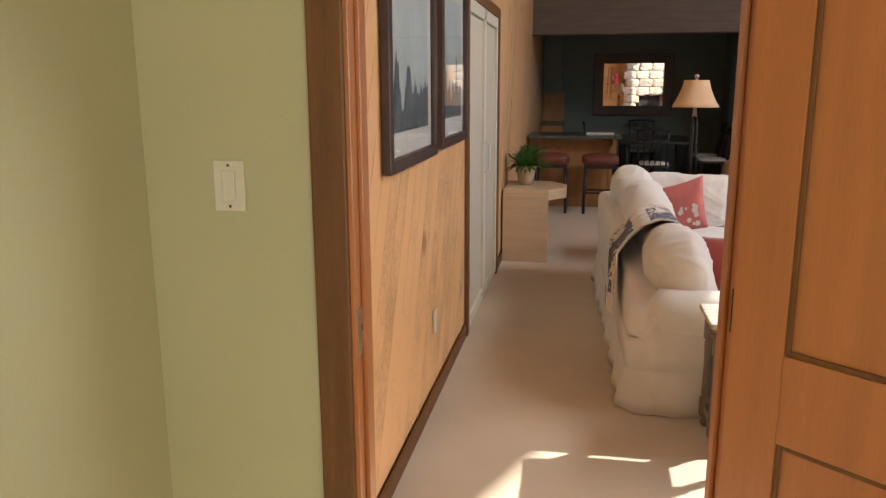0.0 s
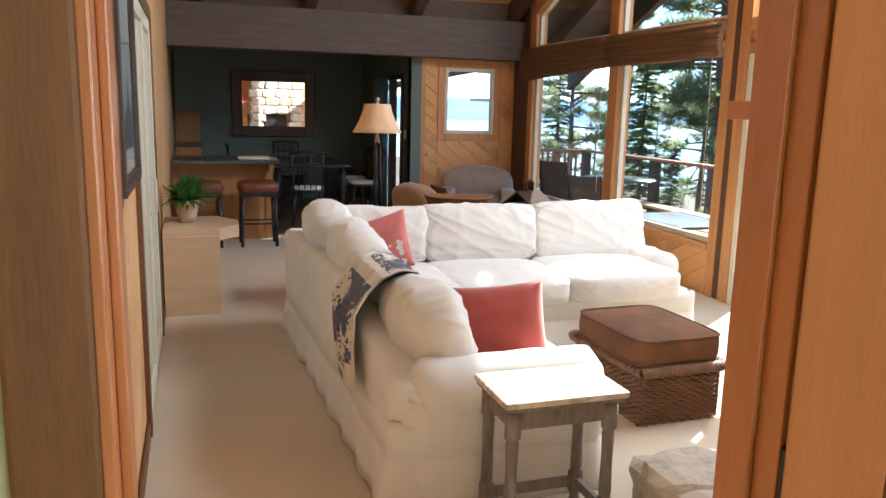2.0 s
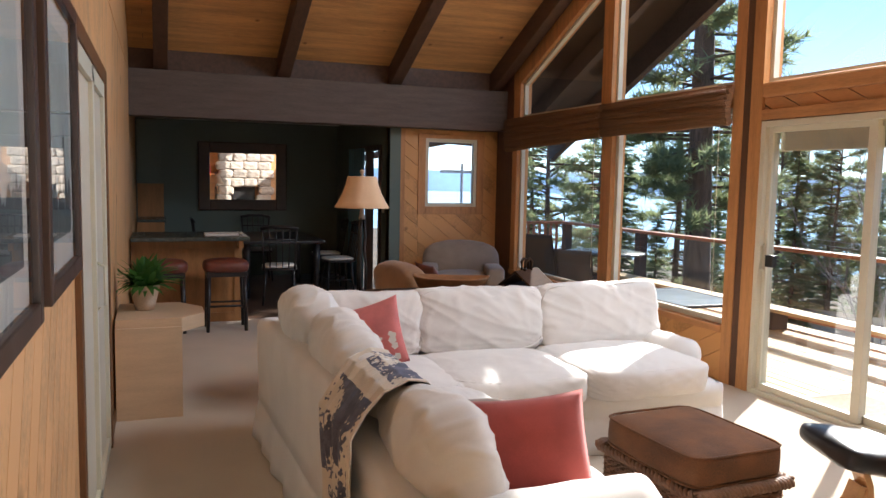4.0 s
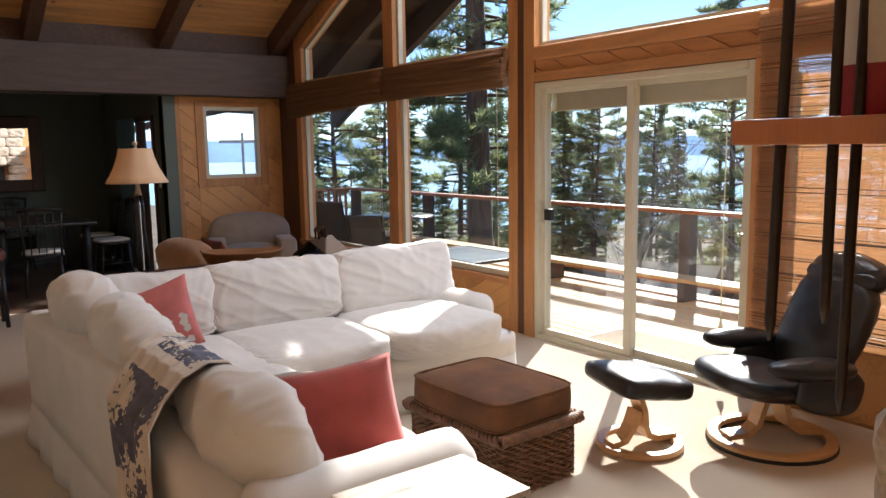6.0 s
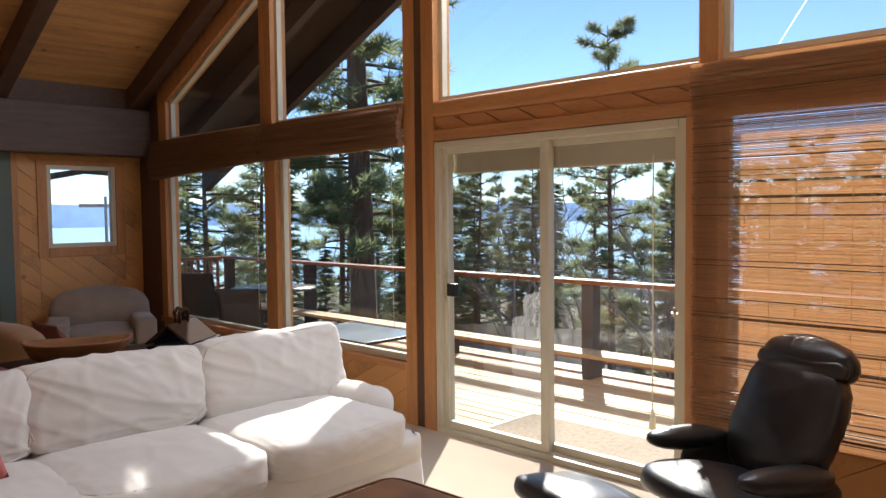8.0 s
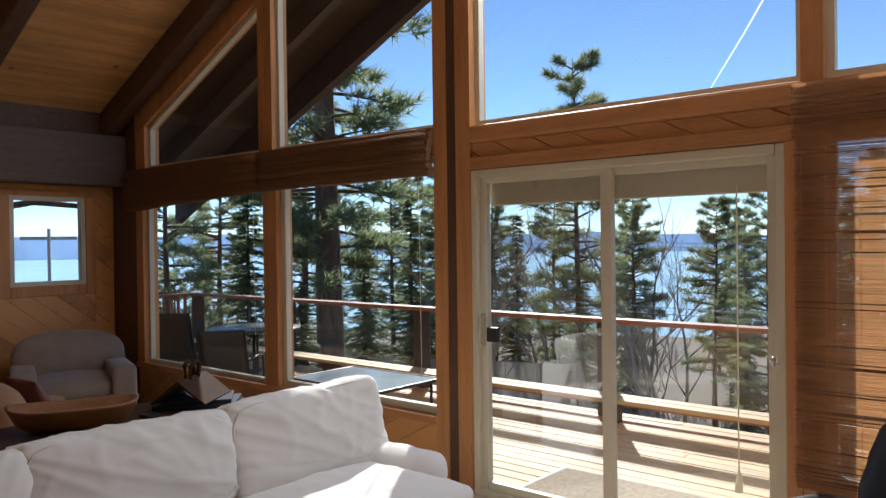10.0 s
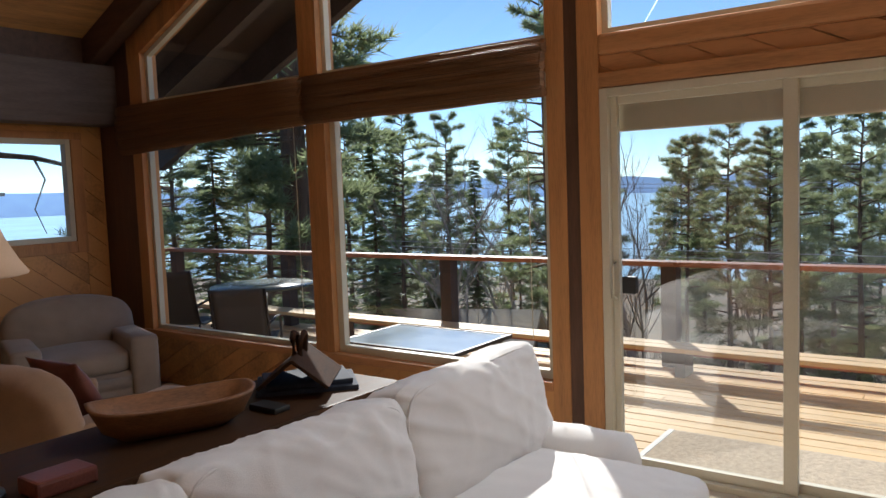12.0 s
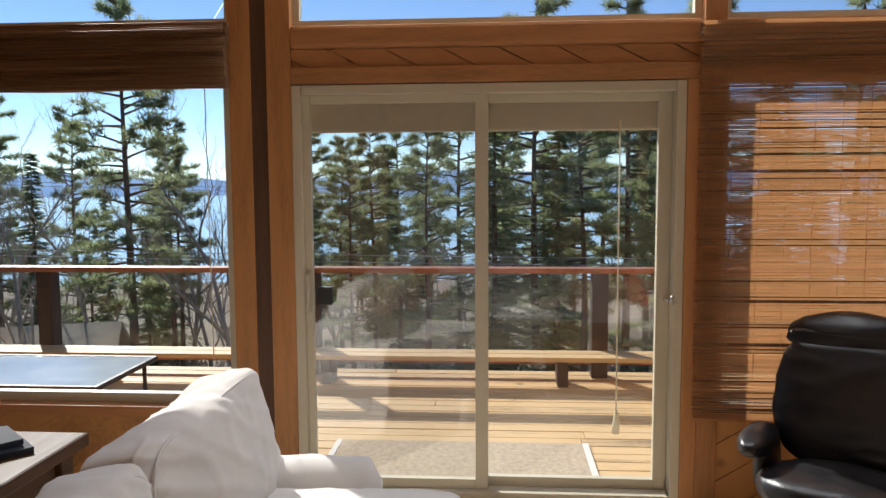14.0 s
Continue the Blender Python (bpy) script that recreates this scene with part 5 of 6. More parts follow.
def picture(y0, y1, z0, z1, label, seed):
    p = empty("framed_picture", label=label, category="picture", group="pictures on the pale board wall")
    X = LEFT + 0.002
    for a, b, c, d in ((y0, y0 + 0.05, z0, z1), (y1 - 0.05, y1, z0, z1), (y0 + 0.05, y1 - 0.05, z0, z0 + 0.05), (y0 + 0.05, y1 - 0.05, z1 - 0.05, z1)):
        box("frame", X, X + 0.035, a, b, c, d, M_BLACKFRAME, p, 0.004)
    box("mat_board", X, X + 0.012, y0 + 0.05, y1 - 0.05, z0 + 0.05, z1 - 0.05, M_PAPER, p, 0)
    box("print", X + 0.012, X + 0.014, y0 + 0.13, y1 - 0.13, z0 + 0.14, z1 - 0.13, M_PRINTSKY, p, 0)
    bm = bmesh.new()
    n = 40
    prev = None
    for i in range(n + 1):
        y = y0 + 0.13 + (y1 - y0 - 0.26) * i / n
        h = z0 + 0.20 + 0.22 * (0.5 + noise.noise(Vector((i * 0.16, seed, 0)))) + 0.05 * noise.noise(Vector((i * 0.9, seed, 2)))
        cur = (bm.verts.new((X + 0.0155, y, z0 + 0.14)), bm.verts.new((X + 0.0155, y, h)))
        if prev:
            bm.faces.new((prev[0], cur[0], cur[1], prev[1]))
        prev = cur
    put("print_shore", bm, M_PRINTLAND, p)
    bm = bmesh.new()
    bm.faces.new([bm.verts.new((X + 0.026, y, z)) for y, z in ((y0 + 0.05, z0 + 0.05), (y1 - 0.05, z0 + 0.05), (y1 - 0.05, z1 - 0.05), (y0 + 0.05, z1 - 0.05))])
    put("glazing", bm, M_GLASS, p).visible_shadow = False


picture(-3.55, -2.66, 1.25, 2.12, "framed misty lake shore print under glass", 1.0)
picture(-2.52, -1.72, 1.26, 2.12, "framed grey harbour print under glass", 5.0)
tagged(box("wall_outlet", LEFT + 0.001, LEFT + 0.007, -2.62, -2.55, 0.36, 0.48, M_CREAM, None, 0.002), "cream wall outlet on the board wall", "outlet")
sw = empty("light_switch", label="cream rocker light switch on the green wall", category="switch")
box("plate", -4.745, -4.665, -4.417, -4.4105, 1.26, 1.385, M_CREAM, sw, 0.003)
box("rocker", -4.722, -4.688, -4.422, -4.4168, 1.285, 1.36, M_CREAM, sw, 0.003)
for z in (1.272, 1.373):
    box("screw", -4.708, -4.702, -4.4185, -4.4169, z - 0.003, z + 0.003, M_BRONZE, sw, 0)

cab = empty("low_cabinet", label="pale maple low cabinet with an angled top", category="cabinet")
box("end_panel", LEFT + 0.015, -4.13, 0.60, 0.64, 0.0, 0.60, M_LAMINATE, cab, 0.003)
box("body", LEFT + 0.015, -4.16, 0.64, 1.25, 0.0, 0.56, M_LAMINATE, cab, 0.003)
bm = bmesh.new()
a = [(LEFT + 0.015, 0.62), (-4.13, 0.62), (-3.98, 0.80), (-3.98, 1.05), (-4.13, 1.28), (LEFT + 0.015, 1.28)]
f = [bm.verts.new((x, y, 0.56)) for x, y in a]
b = [bm.verts.new((x, y, 0.655)) for x, y in a]
bm.faces.new(f), bm.faces.new(b)
for i in range(6):
    bm.faces.new((f[i], f[(i + 1) % 6], b[(i + 1) % 6], b[i]))
bmesh.ops.bevel(bm, geom=bm.edges[:], offset=0.004, segments=1, affect="EDGES")
put("top", bm, M_LAMINATE, cab)
plant = empty("potted_plant", pose(-4.36, 1.0, 0.655), label="bushy green houseplant in a pale clay pot", category="plant")
lathe("pot", [(0, 0), (0.06, 0), (0.075, 0.06), (0.10, 0.17), (0.105, 0.175), (0.092, 0.175), (0.08, 0.15), (0, 0.15)], M_POT, plant, 22)
random.seed(3)
bm = bmesh.new()
for k in range(170):
    a, up, ln = random.uniform(0, 6.28), random.uniform(0.3, 1.45), random.uniform(0.18, 0.36)
    d = Vector((math.cos(a) * math.cos(up), math.sin(a) * math.cos(up), math.sin(up)))
    side = Vector((-math.sin(a), math.cos(a), 0))
    p = Vector((random.uniform(-0.04, 0.04), random.uniform(-0.04, 0.04), 0.16))
    prev = None
    for i in range(6):
        t = i / 5
        q = p + d * ln * t - Vector((0, 0, 0.12 * t * t))
        q.x = max(q.x, -0.17)
        w = 0.021 * math.sin(math.pi * min(1, t * 0.85 + 0.15))
        cur = (bm.verts.new(q - side * w), bm.verts.new(q + side * w + Vector((0, 0, 0.003))))
        if prev:
            bm.faces.new((prev[0], prev[1], cur[1], cur[0]))
        prev = cur
tagged(put("leaves", bm, M_LEAF, plant, True), kind="stuff")

# ---- kitchen island and dining ----
isl = empty("kitchen_island", label="orange wood kitchen island with dark green stone counter", category="island")
box("body", LEFT + 0.015, -3.42, 3.95, 4.45, 0.0, 0.885, M_ISLAND, isl, 0.004)
for x0, x1, z0, z1 in ((-3.50, -3.415, 0.0, 0.885), (LEFT + 0.02, -3.50, 0.80, 0.885), (LEFT + 0.02, -3.50, 0.0, 0.1)):
    box("trim_board", x0, x1, 3.93, 3.949, z0, z1, M_ISLAND, isl, 0.003)
box("counter", LEFT + 0.015, -3.36, 3.66, 4.5, 0.90, 0.942, M_GRANITE, isl, 0.008)
box("corbel", -3.47, -3.42, 3.70, 3.94, 0.82, 0.899, M_ISLAND, isl, 0.004)
tagged(box("newspaper", -3.80, -3.45, 3.85, 4.1, 0.943, 0.962, M_PAPER, None, 0.004), "folded newspapers on the island counter", "newspaper")
for x in (-3.62, -4.22):
    s = empty("bar_stool", pose(x, 3.52, 0), label="oxblood leather bar stool with dark wooden legs", category="stool", group="stools at the island")
    soft_block("seat", 0.42, 0.36, 0.12, M_OXBLOOD, s, pose(0, 0, 0.66), 0.02, 6, 0.003, n=8)
    box("seat_rail", -0.2, 0.2, -0.17, 0.17, 0.56, 0.61, M_BLACKWOOD, s, 0.005)
    for a in (-0.175, 0.175):
        for b in (-0.145, 0.145):
            tube("leg", [(a, b, 0.57), (a * 1.08, b * 1.08, 0.0)], [0.022, 0.018], M_BLACKWOOD, s, 8)
        tube("stretcher", [(a * 1.05, -0.15, 0.2), (a * 1.05, 0.15, 0.2)], 0.012, M_BLACKWOOD, s, 6)
    for b in (-0.15, 0.15):
        tube("stretcher", [(-0.185, b, 0.26), (0.185, b, 0.26)], 0.012, M_BLACKWOOD, s, 6)

mir = empty("wall_mirror", label="wall mirror in a wide dark wooden frame", category="mirror")
MX0, MX1, MZ0, MZ1, FW = -3.68, -2.33, 1.04, 2.10, 0.17
for a, b, c, d in ((MX0, MX0 + FW, MZ0, MZ1), (MX1 - FW, MX1, MZ0, MZ1), (MX0 + FW, MX1 - FW, MZ0, MZ0 + FW), (MX0 + FW, MX1 - FW, MZ1 - FW, MZ1)):
    box("frame", a, b, DINE_Y - 0.05, DINE_Y - 0.002, c, d, M_BLACKFRAME, mir, 0.015)
box("glass", MX0 + FW - 0.01, MX1 - FW + 0.01, DINE_Y - 0.03, DINE_Y - 0.012, MZ0 + FW - 0.01, MZ1 - FW + 0.01, M_MIRROR, mir, 0.008)
kc = empty("wall_cabinet", label="dark green upper kitchen cabinet", category="cabinet")
box("body", LEFT + 0.0, -4.22, 7.35, DINE_Y - 0.003, 1.45, 2.38, M_TEAL, kc, 0.004)
box("door", LEFT + 0.02, -4.24, 7.33, 7.349, 1.47, 2.36, M_TEAL, kc, 0.006)
kb = empty("base_cabinet", label="brown kitchen cabinet with a stone top", category="cabinet")
box("body", LEFT + 0.0, -4.18, 7.0, DINE_Y - 0.003, 0.0, 0.9, M_ISLAND, kb, 0.004)
box("worktop", LEFT + 0.0, -4.16, 6.98, DINE_Y - 0.003, 0.901, 0.94, M_GRANITE, kb, 0.004)
box("splashback", LEFT + 0.0, -4.18, DINE_Y - 0.022, DINE_Y - 0.003, 0.941, 1.44, M_ISLAND, kb, 0.002)
dt = empty("dining_table", pose(-2.75, 6.15, 0), label="dark wooden dining table", category="table")
box("top", -0.55, 0.55, -0.85, 0.85, 0.72, 0.755, M_BLACKWOOD, dt, 0.008)
for a in (-0.45, 0.45):
    for b in (-0.72, 0.72):
        lathe("leg", [(0, 0), (0.03, 0), (0.045, 0.1), (0.03, 0.2), (0.045, 0.45), (0.05, 0.72), (0, 0.72)], M_BLACKWOOD, dt, 10, pose(a, b, 0))


def dining_chair():
    c = empty("dining_chair", label="black spindle-back dining chair with pale seat pad", category="chair", group="chairs round the dining table")
    soft_block("seat", 0.44, 0.43, 0.035, M_BLACKWOOD, c, pose(0, 0, 0.445), 0.0, 5, 0.0, n=6)
    soft_block("seat_pad", 0.40, 0.39, 0.035, M_PAPER, c, pose(0, 0, 0.478), 0.01, 5, 0.002, n=6)
    for a in (-0.16, 0.16):
        for b in (-0.15, 0.15):
            tube("leg", [(a, b, 0.44), (a * 1.25, b * 1.25, 0.0)], [0.019, 0.013], M_BLACKWOOD, c, 8)
        tube("stretcher", [(a * 1.14, -0.17, 0.19), (a * 1.14, 0.17, 0.19)], 0.01, M_BLACKWOOD, c, 6)
    for k in range(6):
        x = -0.185 + 0.074 * k
        tube("spindle", [(x, 0.19, 0.45), (x * 1.05, 0.24, 0.72), (x * 1.12, 0.28, 0.96)], 0.014 if k in (0, 5) else 0.008, M_BLACKWOOD, c, 6)
    tube("crest_rail", [(-0.225, 0.27, 0.95), (-0.1, 0.29, 0.975), (0.1, 0.29, 0.975), (0.225, 0.27, 0.95)], 0.022, M_BLACKWOOD, c, 8)
    tube("mid_rail", [(-0.2, 0.255, 0.82), (0.2, 0.255, 0.82)], 0.011, M_BLACKWOOD, c, 6)
    return c


chair = dining_chair()
chair.matrix_basis = pose(-2.85, 5.02, 0, 0, 0, 172)
for x, y, a in ((-2.85, 7.25, 0), (-1.95, 5.75, -88), (-1.95, 6.5, -93), (-3.55, 6.4, 90)):
    copy_thing(chair, pose(x, y, 0, 0, 0, a))

# ---- blinds ----
random.seed(8)


def folded_shade(y0, y1, z0a, z0b, z1, label):
    """A bamboo roman shade pulled up into a thick bundle of folds."""
    b = empty("roman_shade", label=label, category="blind", group="gathered bamboo shades")
    folds = 6
    for k in range(folds):
        bm = bmesh.new()
        n = 40
        rings = []
        for i in range(n + 1):
            t = i / n
            y = y0 + (y1 - y0) * t
            lo = z0a + (z0b - z0a) * t
            top = z1 - 0.03
            zc = lo + (top - lo) * (k + 0.5) / folds + 0.008 * noise.noise(Vector((t * 3, k * 2.3, y0)))
            xo = -0.045 - 0.035 * math.sin(math.pi * (k + 0.8) / folds) + 0.008 * noise.noise(Vector((t * 4, k, 9)))
            hz = (top - lo) / folds * 0.62
            ring = []
            for j in range(10):
                a = 2 * math.pi * j / 10
                ring.append(bm.verts.new((xo + 0.032 * math.cos(a), y, zc + hz * math.sin(a))))
            rings.append(ring)
        for a, c in zip(rings, rings[1:]):
            for j in range(10):
                bm.faces.new((a[j], a[(j + 1) % 10], c[(j + 1) % 10], c[j]))
        bm.faces.new(rings[0]), bm.faces.new(rings[-1])
        put("fold", bm, M_BLINDFOLD, b, False)
    bm = bmesh.new()
    for k in range(34):
        t0 = k / 34
        za = z0a + (z1 - z0a) * t0
        zb = z0b + (z1 - z0b) * t0
        xo = -0.082 - 0.022 * abs(math.sin(t0 * math.pi * 4)) - 0.025 * math.sin(math.pi * t0)
        add_tube(bm, [(xo + 0.006 * noise.noise(Vector((i * 0.7, k, 1))), y0 + (y1 - y0) * i / 8, za + (zb - za) * i / 8 + 0.004 * noise.noise(Vector((i, k, 2)))) for i in range(9)], 0.0035, 4)
    put("slats", bm, M_BLINDFOLD, b, True)["kind"] = "stuff"
    box("headrail", -0.05, -0.002, y0, y1, z1 - 0.03, z1, M_BLINDFOLD, b, 0.003)
    tube("cord", [(-0.05, y0 + 0.12 * (1 if y1 > y0 else -1), z0a), (-0.04, y0 + 0.12, 0.7)], 0.0025, M_STRING, b, 5)
    return b


folded_shade(2.16, 4.36, 2.05, 1.96, 2.375, "gathered brown bamboo shade over the lower window")
folded_shade(0.30, 2.12, 2.06, 2.05, 2.375, "gathered brown bamboo shade over the large window")

blind = empty("bamboo_blind", label="lowered woven bamboo blind letting light through", category="blind")
def slat_field(z, top, x0):
    """Thin cross slats, every few of them dark, as two part meshes."""
    pale, dark = bmesh.new(), bmesh.new()
    while z < top:
        h = random.choice((0.004, 0.005, 0.006, 0.008))
        x = x0 + random.uniform(-0.002, 0.002)
        add_box(dark if random.random() < 0.15 else pale, x, x + 0.003, -3.95, -1.955 + random.uniform(-0.012, 0.006), z, z + h)
        z += h + random.choice((0.0006, 0.0008, 0.001, 0.001, 0.0022))
    put("slats", pale, M_BAMBOO, blind)["kind"] = "stuff"
    put("slats", dark, M_BLINDFOLD, blind)["kind"] = "stuff"


slat_field(0.44, 2.30, -0.045)
slat_field(2.085, 2.20, -0.068)
slat_field(2.17, 2.33, -0.080)
bm = bmesh.new()
for k in range(16):
    y = -1.985 - k * 0.125
    add_tube(bm, [(-0.047, y, 0.44), (-0.047, y, 2.30)], 0.0012, 4)
put("warp_cords", bm, M_BAMBOO, blind)
box("headrail", -0.062, -0.048, -3.95, -1.95, 2.27, 2.325, M_BLINDFOLD, blind, 0.003)

# ---- on the deck ----
matt = empty("door_mat", label="tan woven mat on the deck outside the door", category="mat")
box("field", 0.45, 1.14, -1.56, 0.01, DZ + 0.003, DZ + 0.016, M_MAT, matt, 0.004)
for y0, y1 in ((-1.60, -1.56), (0.01, 0.05)):
    box("border", 0.45, 1.14, y0, y1, DZ + 0.003, DZ + 0.018, M_PAPER, matt, 0.003)
gt = empty("patio_table", label="low square patio table with frosted glass top", category="table")
box("glass", 0.385, 1.115, 1.29, 2.34, 0.43, 0.44, M_TABLEGLASS, gt, 0.003)
for a, b, c, d in ((0.36, 0.385, 1.26, 2.37), (1.115, 1.14, 1.26, 2.37), (0.385, 1.115, 1.26, 1.29), (0.385, 1.115, 2.34, 2.37)):
    box("frame", a, b, c, d, 0.415, 0.445, M_BRONZE, gt, 0.006)
for a in (0.42, 1.08):
    for b in (1.33, 2.30):
        tube("leg", [(a, b, 0.415), (a, b, DZ + 0.003)], 0.014, M_BRONZE, gt, 8)


def patio_chair(m):
    c = empty("patio_chair", m, label="dark sling patio chair with curved metal arms", category="chair", group="patio chairs on the deck")
    bm = bmesh.new()
    prev = None
    prof = [(-0.25, 0.40), (-0.1, 0.375), (0.1, 0.365), (0.2, 0.40), (0.25, 0.5), (0.31, 0.7), (0.37, 0.92), (0.39, 1.0)]
    for y, z in prof:
        cur = [bm.verts.new((-0.24 + 0.06 * i, y - 0.02 * (1 - (i / 4 - 1) ** 2), z - 0.012 * (1 - (i / 4 - 1) ** 2))) for i in range(9)]
        if prev:
            for i in range(8):
                bm.faces.new((prev[i], prev[i + 1], cur[i + 1], cur[i]))
        prev = cur
    s = put("sling", bm, M_MESH, c, True)
    s.modifiers.new("thick", "SOLIDIFY").thickness = 0.004
    for x in (-0.25, 0.25):
        tube("side_rail", [(x, y, z) for y, z in prof], 0.013, M_BRONZE, c, 8)
        tube("arm", [(x, -0.22, 0.0), (x * 1.1, -0.27, 0.35), (x * 1.14, -0.2, 0.60), (x * 1.14, 0.05, 0.63), (x * 1.05, 0.30, 0.60)], 0.013, M_BRONZE, c, 8)
        tube("leg", [(x, 0.2, 0.42), (x, 0.33, 0.0)], 0.013, M_BRONZE, c, 8)
    return c


pc = patio_chair(pose(0.95, 4.1, DZ, 0, 0, 129) @ Matrix.Diagonal((1, 1, 0.85, 1)))
copy_thing(pc, pose(1.15, 5.35, DZ, 0, 0, 120) @ Matrix.Diagonal((1, 1, 1.12, 1)))
pt = empty("patio_dining_table", label="patio dining table with dark glass top on the deck", category="table")
lathe("top", [(0, 0.58), (0.55, 0.58), (0.555, 0.595), (0.55, 0.605), (0, 0.605)], M_GRANITE, pt, 32, pose(1.72, 4.75, 0))
tube("leg", [(1.72, 4.75, 0.58), (1.72, 4.75, DZ + 0.003)], 0.04, M_BRONZE, pt)

# ---- trees, poles and the neighbour's house ----


def blade(bm, p, d, ln, w, up):
    s = d.cross(up)
    s = s.normalized() * w if s.length > 1e-4 else Vector((w, 0, 0))
    bm.faces.new((bm.verts.new(p - s), bm.verts.new(p + s), bm.verts.new(p + d * ln)))


def pine_mesh(seed, h, crown0, spread, r0, branches, tufts, size):
    """An open-crowned pine: trunk, limbs, and tufts of long needles along the twigs."""
    rnd = random.Random(seed)
    wood, green = bmesh.new(), bmesh.new()
    lean = rnd.uniform(-0.02, 0.02)
    trunk = [(lean * h * t * t + 0.06 * math.sin(t * 7 + seed), 0.05 * math.cos(t * 5 + seed), h * t) for t in (i / 12 for i in range(13))]
    add_tube(wood, trunk, [r0 * (1 - 0.93 * i / 12) for i in range(13)], 9)
    for b in range(branches):
        t = crown0 + (1 - crown0) * (b + rnd.random()) / branches
        z = h * min(0.985, t)
        a = rnd.uniform(0, 6.283)
        k = (t - crown0) / (1 - crown0)
        reach = spread * (0.35 + 0.65 * math.sin(math.pi * min(1, 0.25 + 0.72 * (1 - k)))) * rnd.uniform(0.55, 1.1) * (1 - k * 0.72)
        rise = rnd.uniform(-0.25, 0.25) + 0.5 * k
        base = Vector((lean * h * t * t, 0, z))
        out = Vector((math.cos(a), math.sin(a), 0))
        pts = [base + out * reach * s + Vector((0, 0, reach * (rise * s - 0.3 * s * s + 0.18 * s ** 3))) for s in (0, 0.35, 0.7, 1)]
        add_tube(wood, pts, [0.028 + 0.014 * reach, 0.022 + 0.008 * reach, 0.016, 0.007], 4)
        for q in range(tufts):
            s = (0.5, 0.72, 0.9, 1.0)[q % 4] + rnd.gauss(0, 0.035)
            s = min(1.0, s)
            i = min(2, int(s * 3))
            c = pts[i].lerp(pts[i + 1], s * 3 - i) + Vector((rnd.gauss(0, 0.13), rnd.gauss(0, 0.13), rnd.gauss(0.03, 0.07))) * reach * 0.6
            for n in range(9):
                d = (out * 0.5 + Vector((rnd.gauss(0, 0.8), rnd.gauss(0, 0.8), rnd.gauss(0.35, 0.6)))).normalized()
                blade(green, c, d, size * rnd.uniform(0.7, 1.2), size * 0.052, Vector((rnd.gauss(0, 1), rnd.gauss(0, 1), 1)))
    return wood, green


def fir_mesh(seed, h, spread, r0, whorls, size):
    """A dense fir: drooping whorls of flat sprays down to the ground."""
    rnd = random.Random(seed)
    wood, green = bmesh.new(), bmesh.new()
    add_tube(wood, [(0, 0, h * i / 8) for i in range(9)], [r0 * (1 - 0.95 * i / 8) for i in range(9)], 7)
    for wv in range(whorls):
        t = 0.05 + 0.94 * wv / whorls
        for b in range(6):
            a = rnd.uniform(0, 6.283)
            reach = spread * (1 - t) ** 0.85 * rnd.uniform(0.6, 1.12) + 0.08
            out = Vector((math.cos(a), math.sin(a), 0))
            side = Vector((-out.y, out.x, 0))
            base = Vector((0, 0, h * t + rnd.uniform(-0.1, 0.1)))
            droop = rnd.uniform(0.15, 0.4) * (1 - 0.8 * t)
            n = max(4, int(reach / 0.13))
            for i in range(n):
                s = (i + 0.6) / n
                c = base + out * reach * s + Vector((0, 0, -droop * reach * s * s))
                for sg in (-1, 1):
                    d = (out * 0.8 + side * sg * rnd.uniform(0.5, 1.1) + Vector((0, 0, rnd.uniform(-0.45, 0.15)))).normalized()
                    blade(green, c, d, size * rnd.uniform(0.7, 1.3) * (1.2 - 0.5 * s), size * 0.22, Vector((rnd.gauss(0, 0.35), rnd.gauss(0, 0.35), 1)))
    return wood, green


def bare_mesh(seed, h, r0):
    rnd = random.Random(seed)
    wood = bmesh.new()

    def limb(p, d, ln, r, depth):
        pts = [p]
        for i in range(3):
            d = (d + Vector((rnd.gauss(0, 0.13), rnd.gauss(0, 0.13), 0.10))).normalized()
            pts.append(pts[-1] + d * ln / 3)
        add_tube(wood, pts, [r, r * 0.85, r * 0.7, r * 0.5], 5 if depth > 1 else 3)
        if depth:
            for k in range(4 if depth > 2 else 5):
                i = rnd.choice((1, 2, 3))
                nd = (d + Vector((rnd.gauss(0, 0.6), rnd.gauss(0, 0.6), rnd.uniform(0, 0.5)))).normalized()
                limb(pts[i], nd, ln * rnd.uniform(0.45, 0.7), r * 0.45, depth - 1)
    limb(Vector((0, 0, 0)), Vector((0, 0, 1)), h * 0.55, r0, 4)
    return wood


def tree_of(name, label, wood, green, bark, leaf, group):
    t = empty(name, label=label, category="tree", group=group)
    put("trunk", wood, bark, t, True)
    if green:
        tagged(put("needles", green, leaf, t), kind="stuff")
    return t


PINES = [tree_of("pine_tree", "tall open-crowned pine with long needles", *pine_mesh(s, 14, c0, sp, 0.17, 72, 28, 0.34), M_BARK, M_NEEDLE, "pines on the slope") for s, c0, sp in ((1, 0.26, 3.1), (2, 0.36, 2.7), (3, 0.16, 3.3))]
FIRS = [tree_of("fir_tree", "dense dark green fir", *fir_mesh(s, 12, sp, 0.17, 62, 0.38), M_BARK, M_FIR, "firs on the slope") for s, sp in ((4, 2.2), (5, 1.7))]
EYE_ = Vector((-3.8, -1.5, 1.65))
used = set()


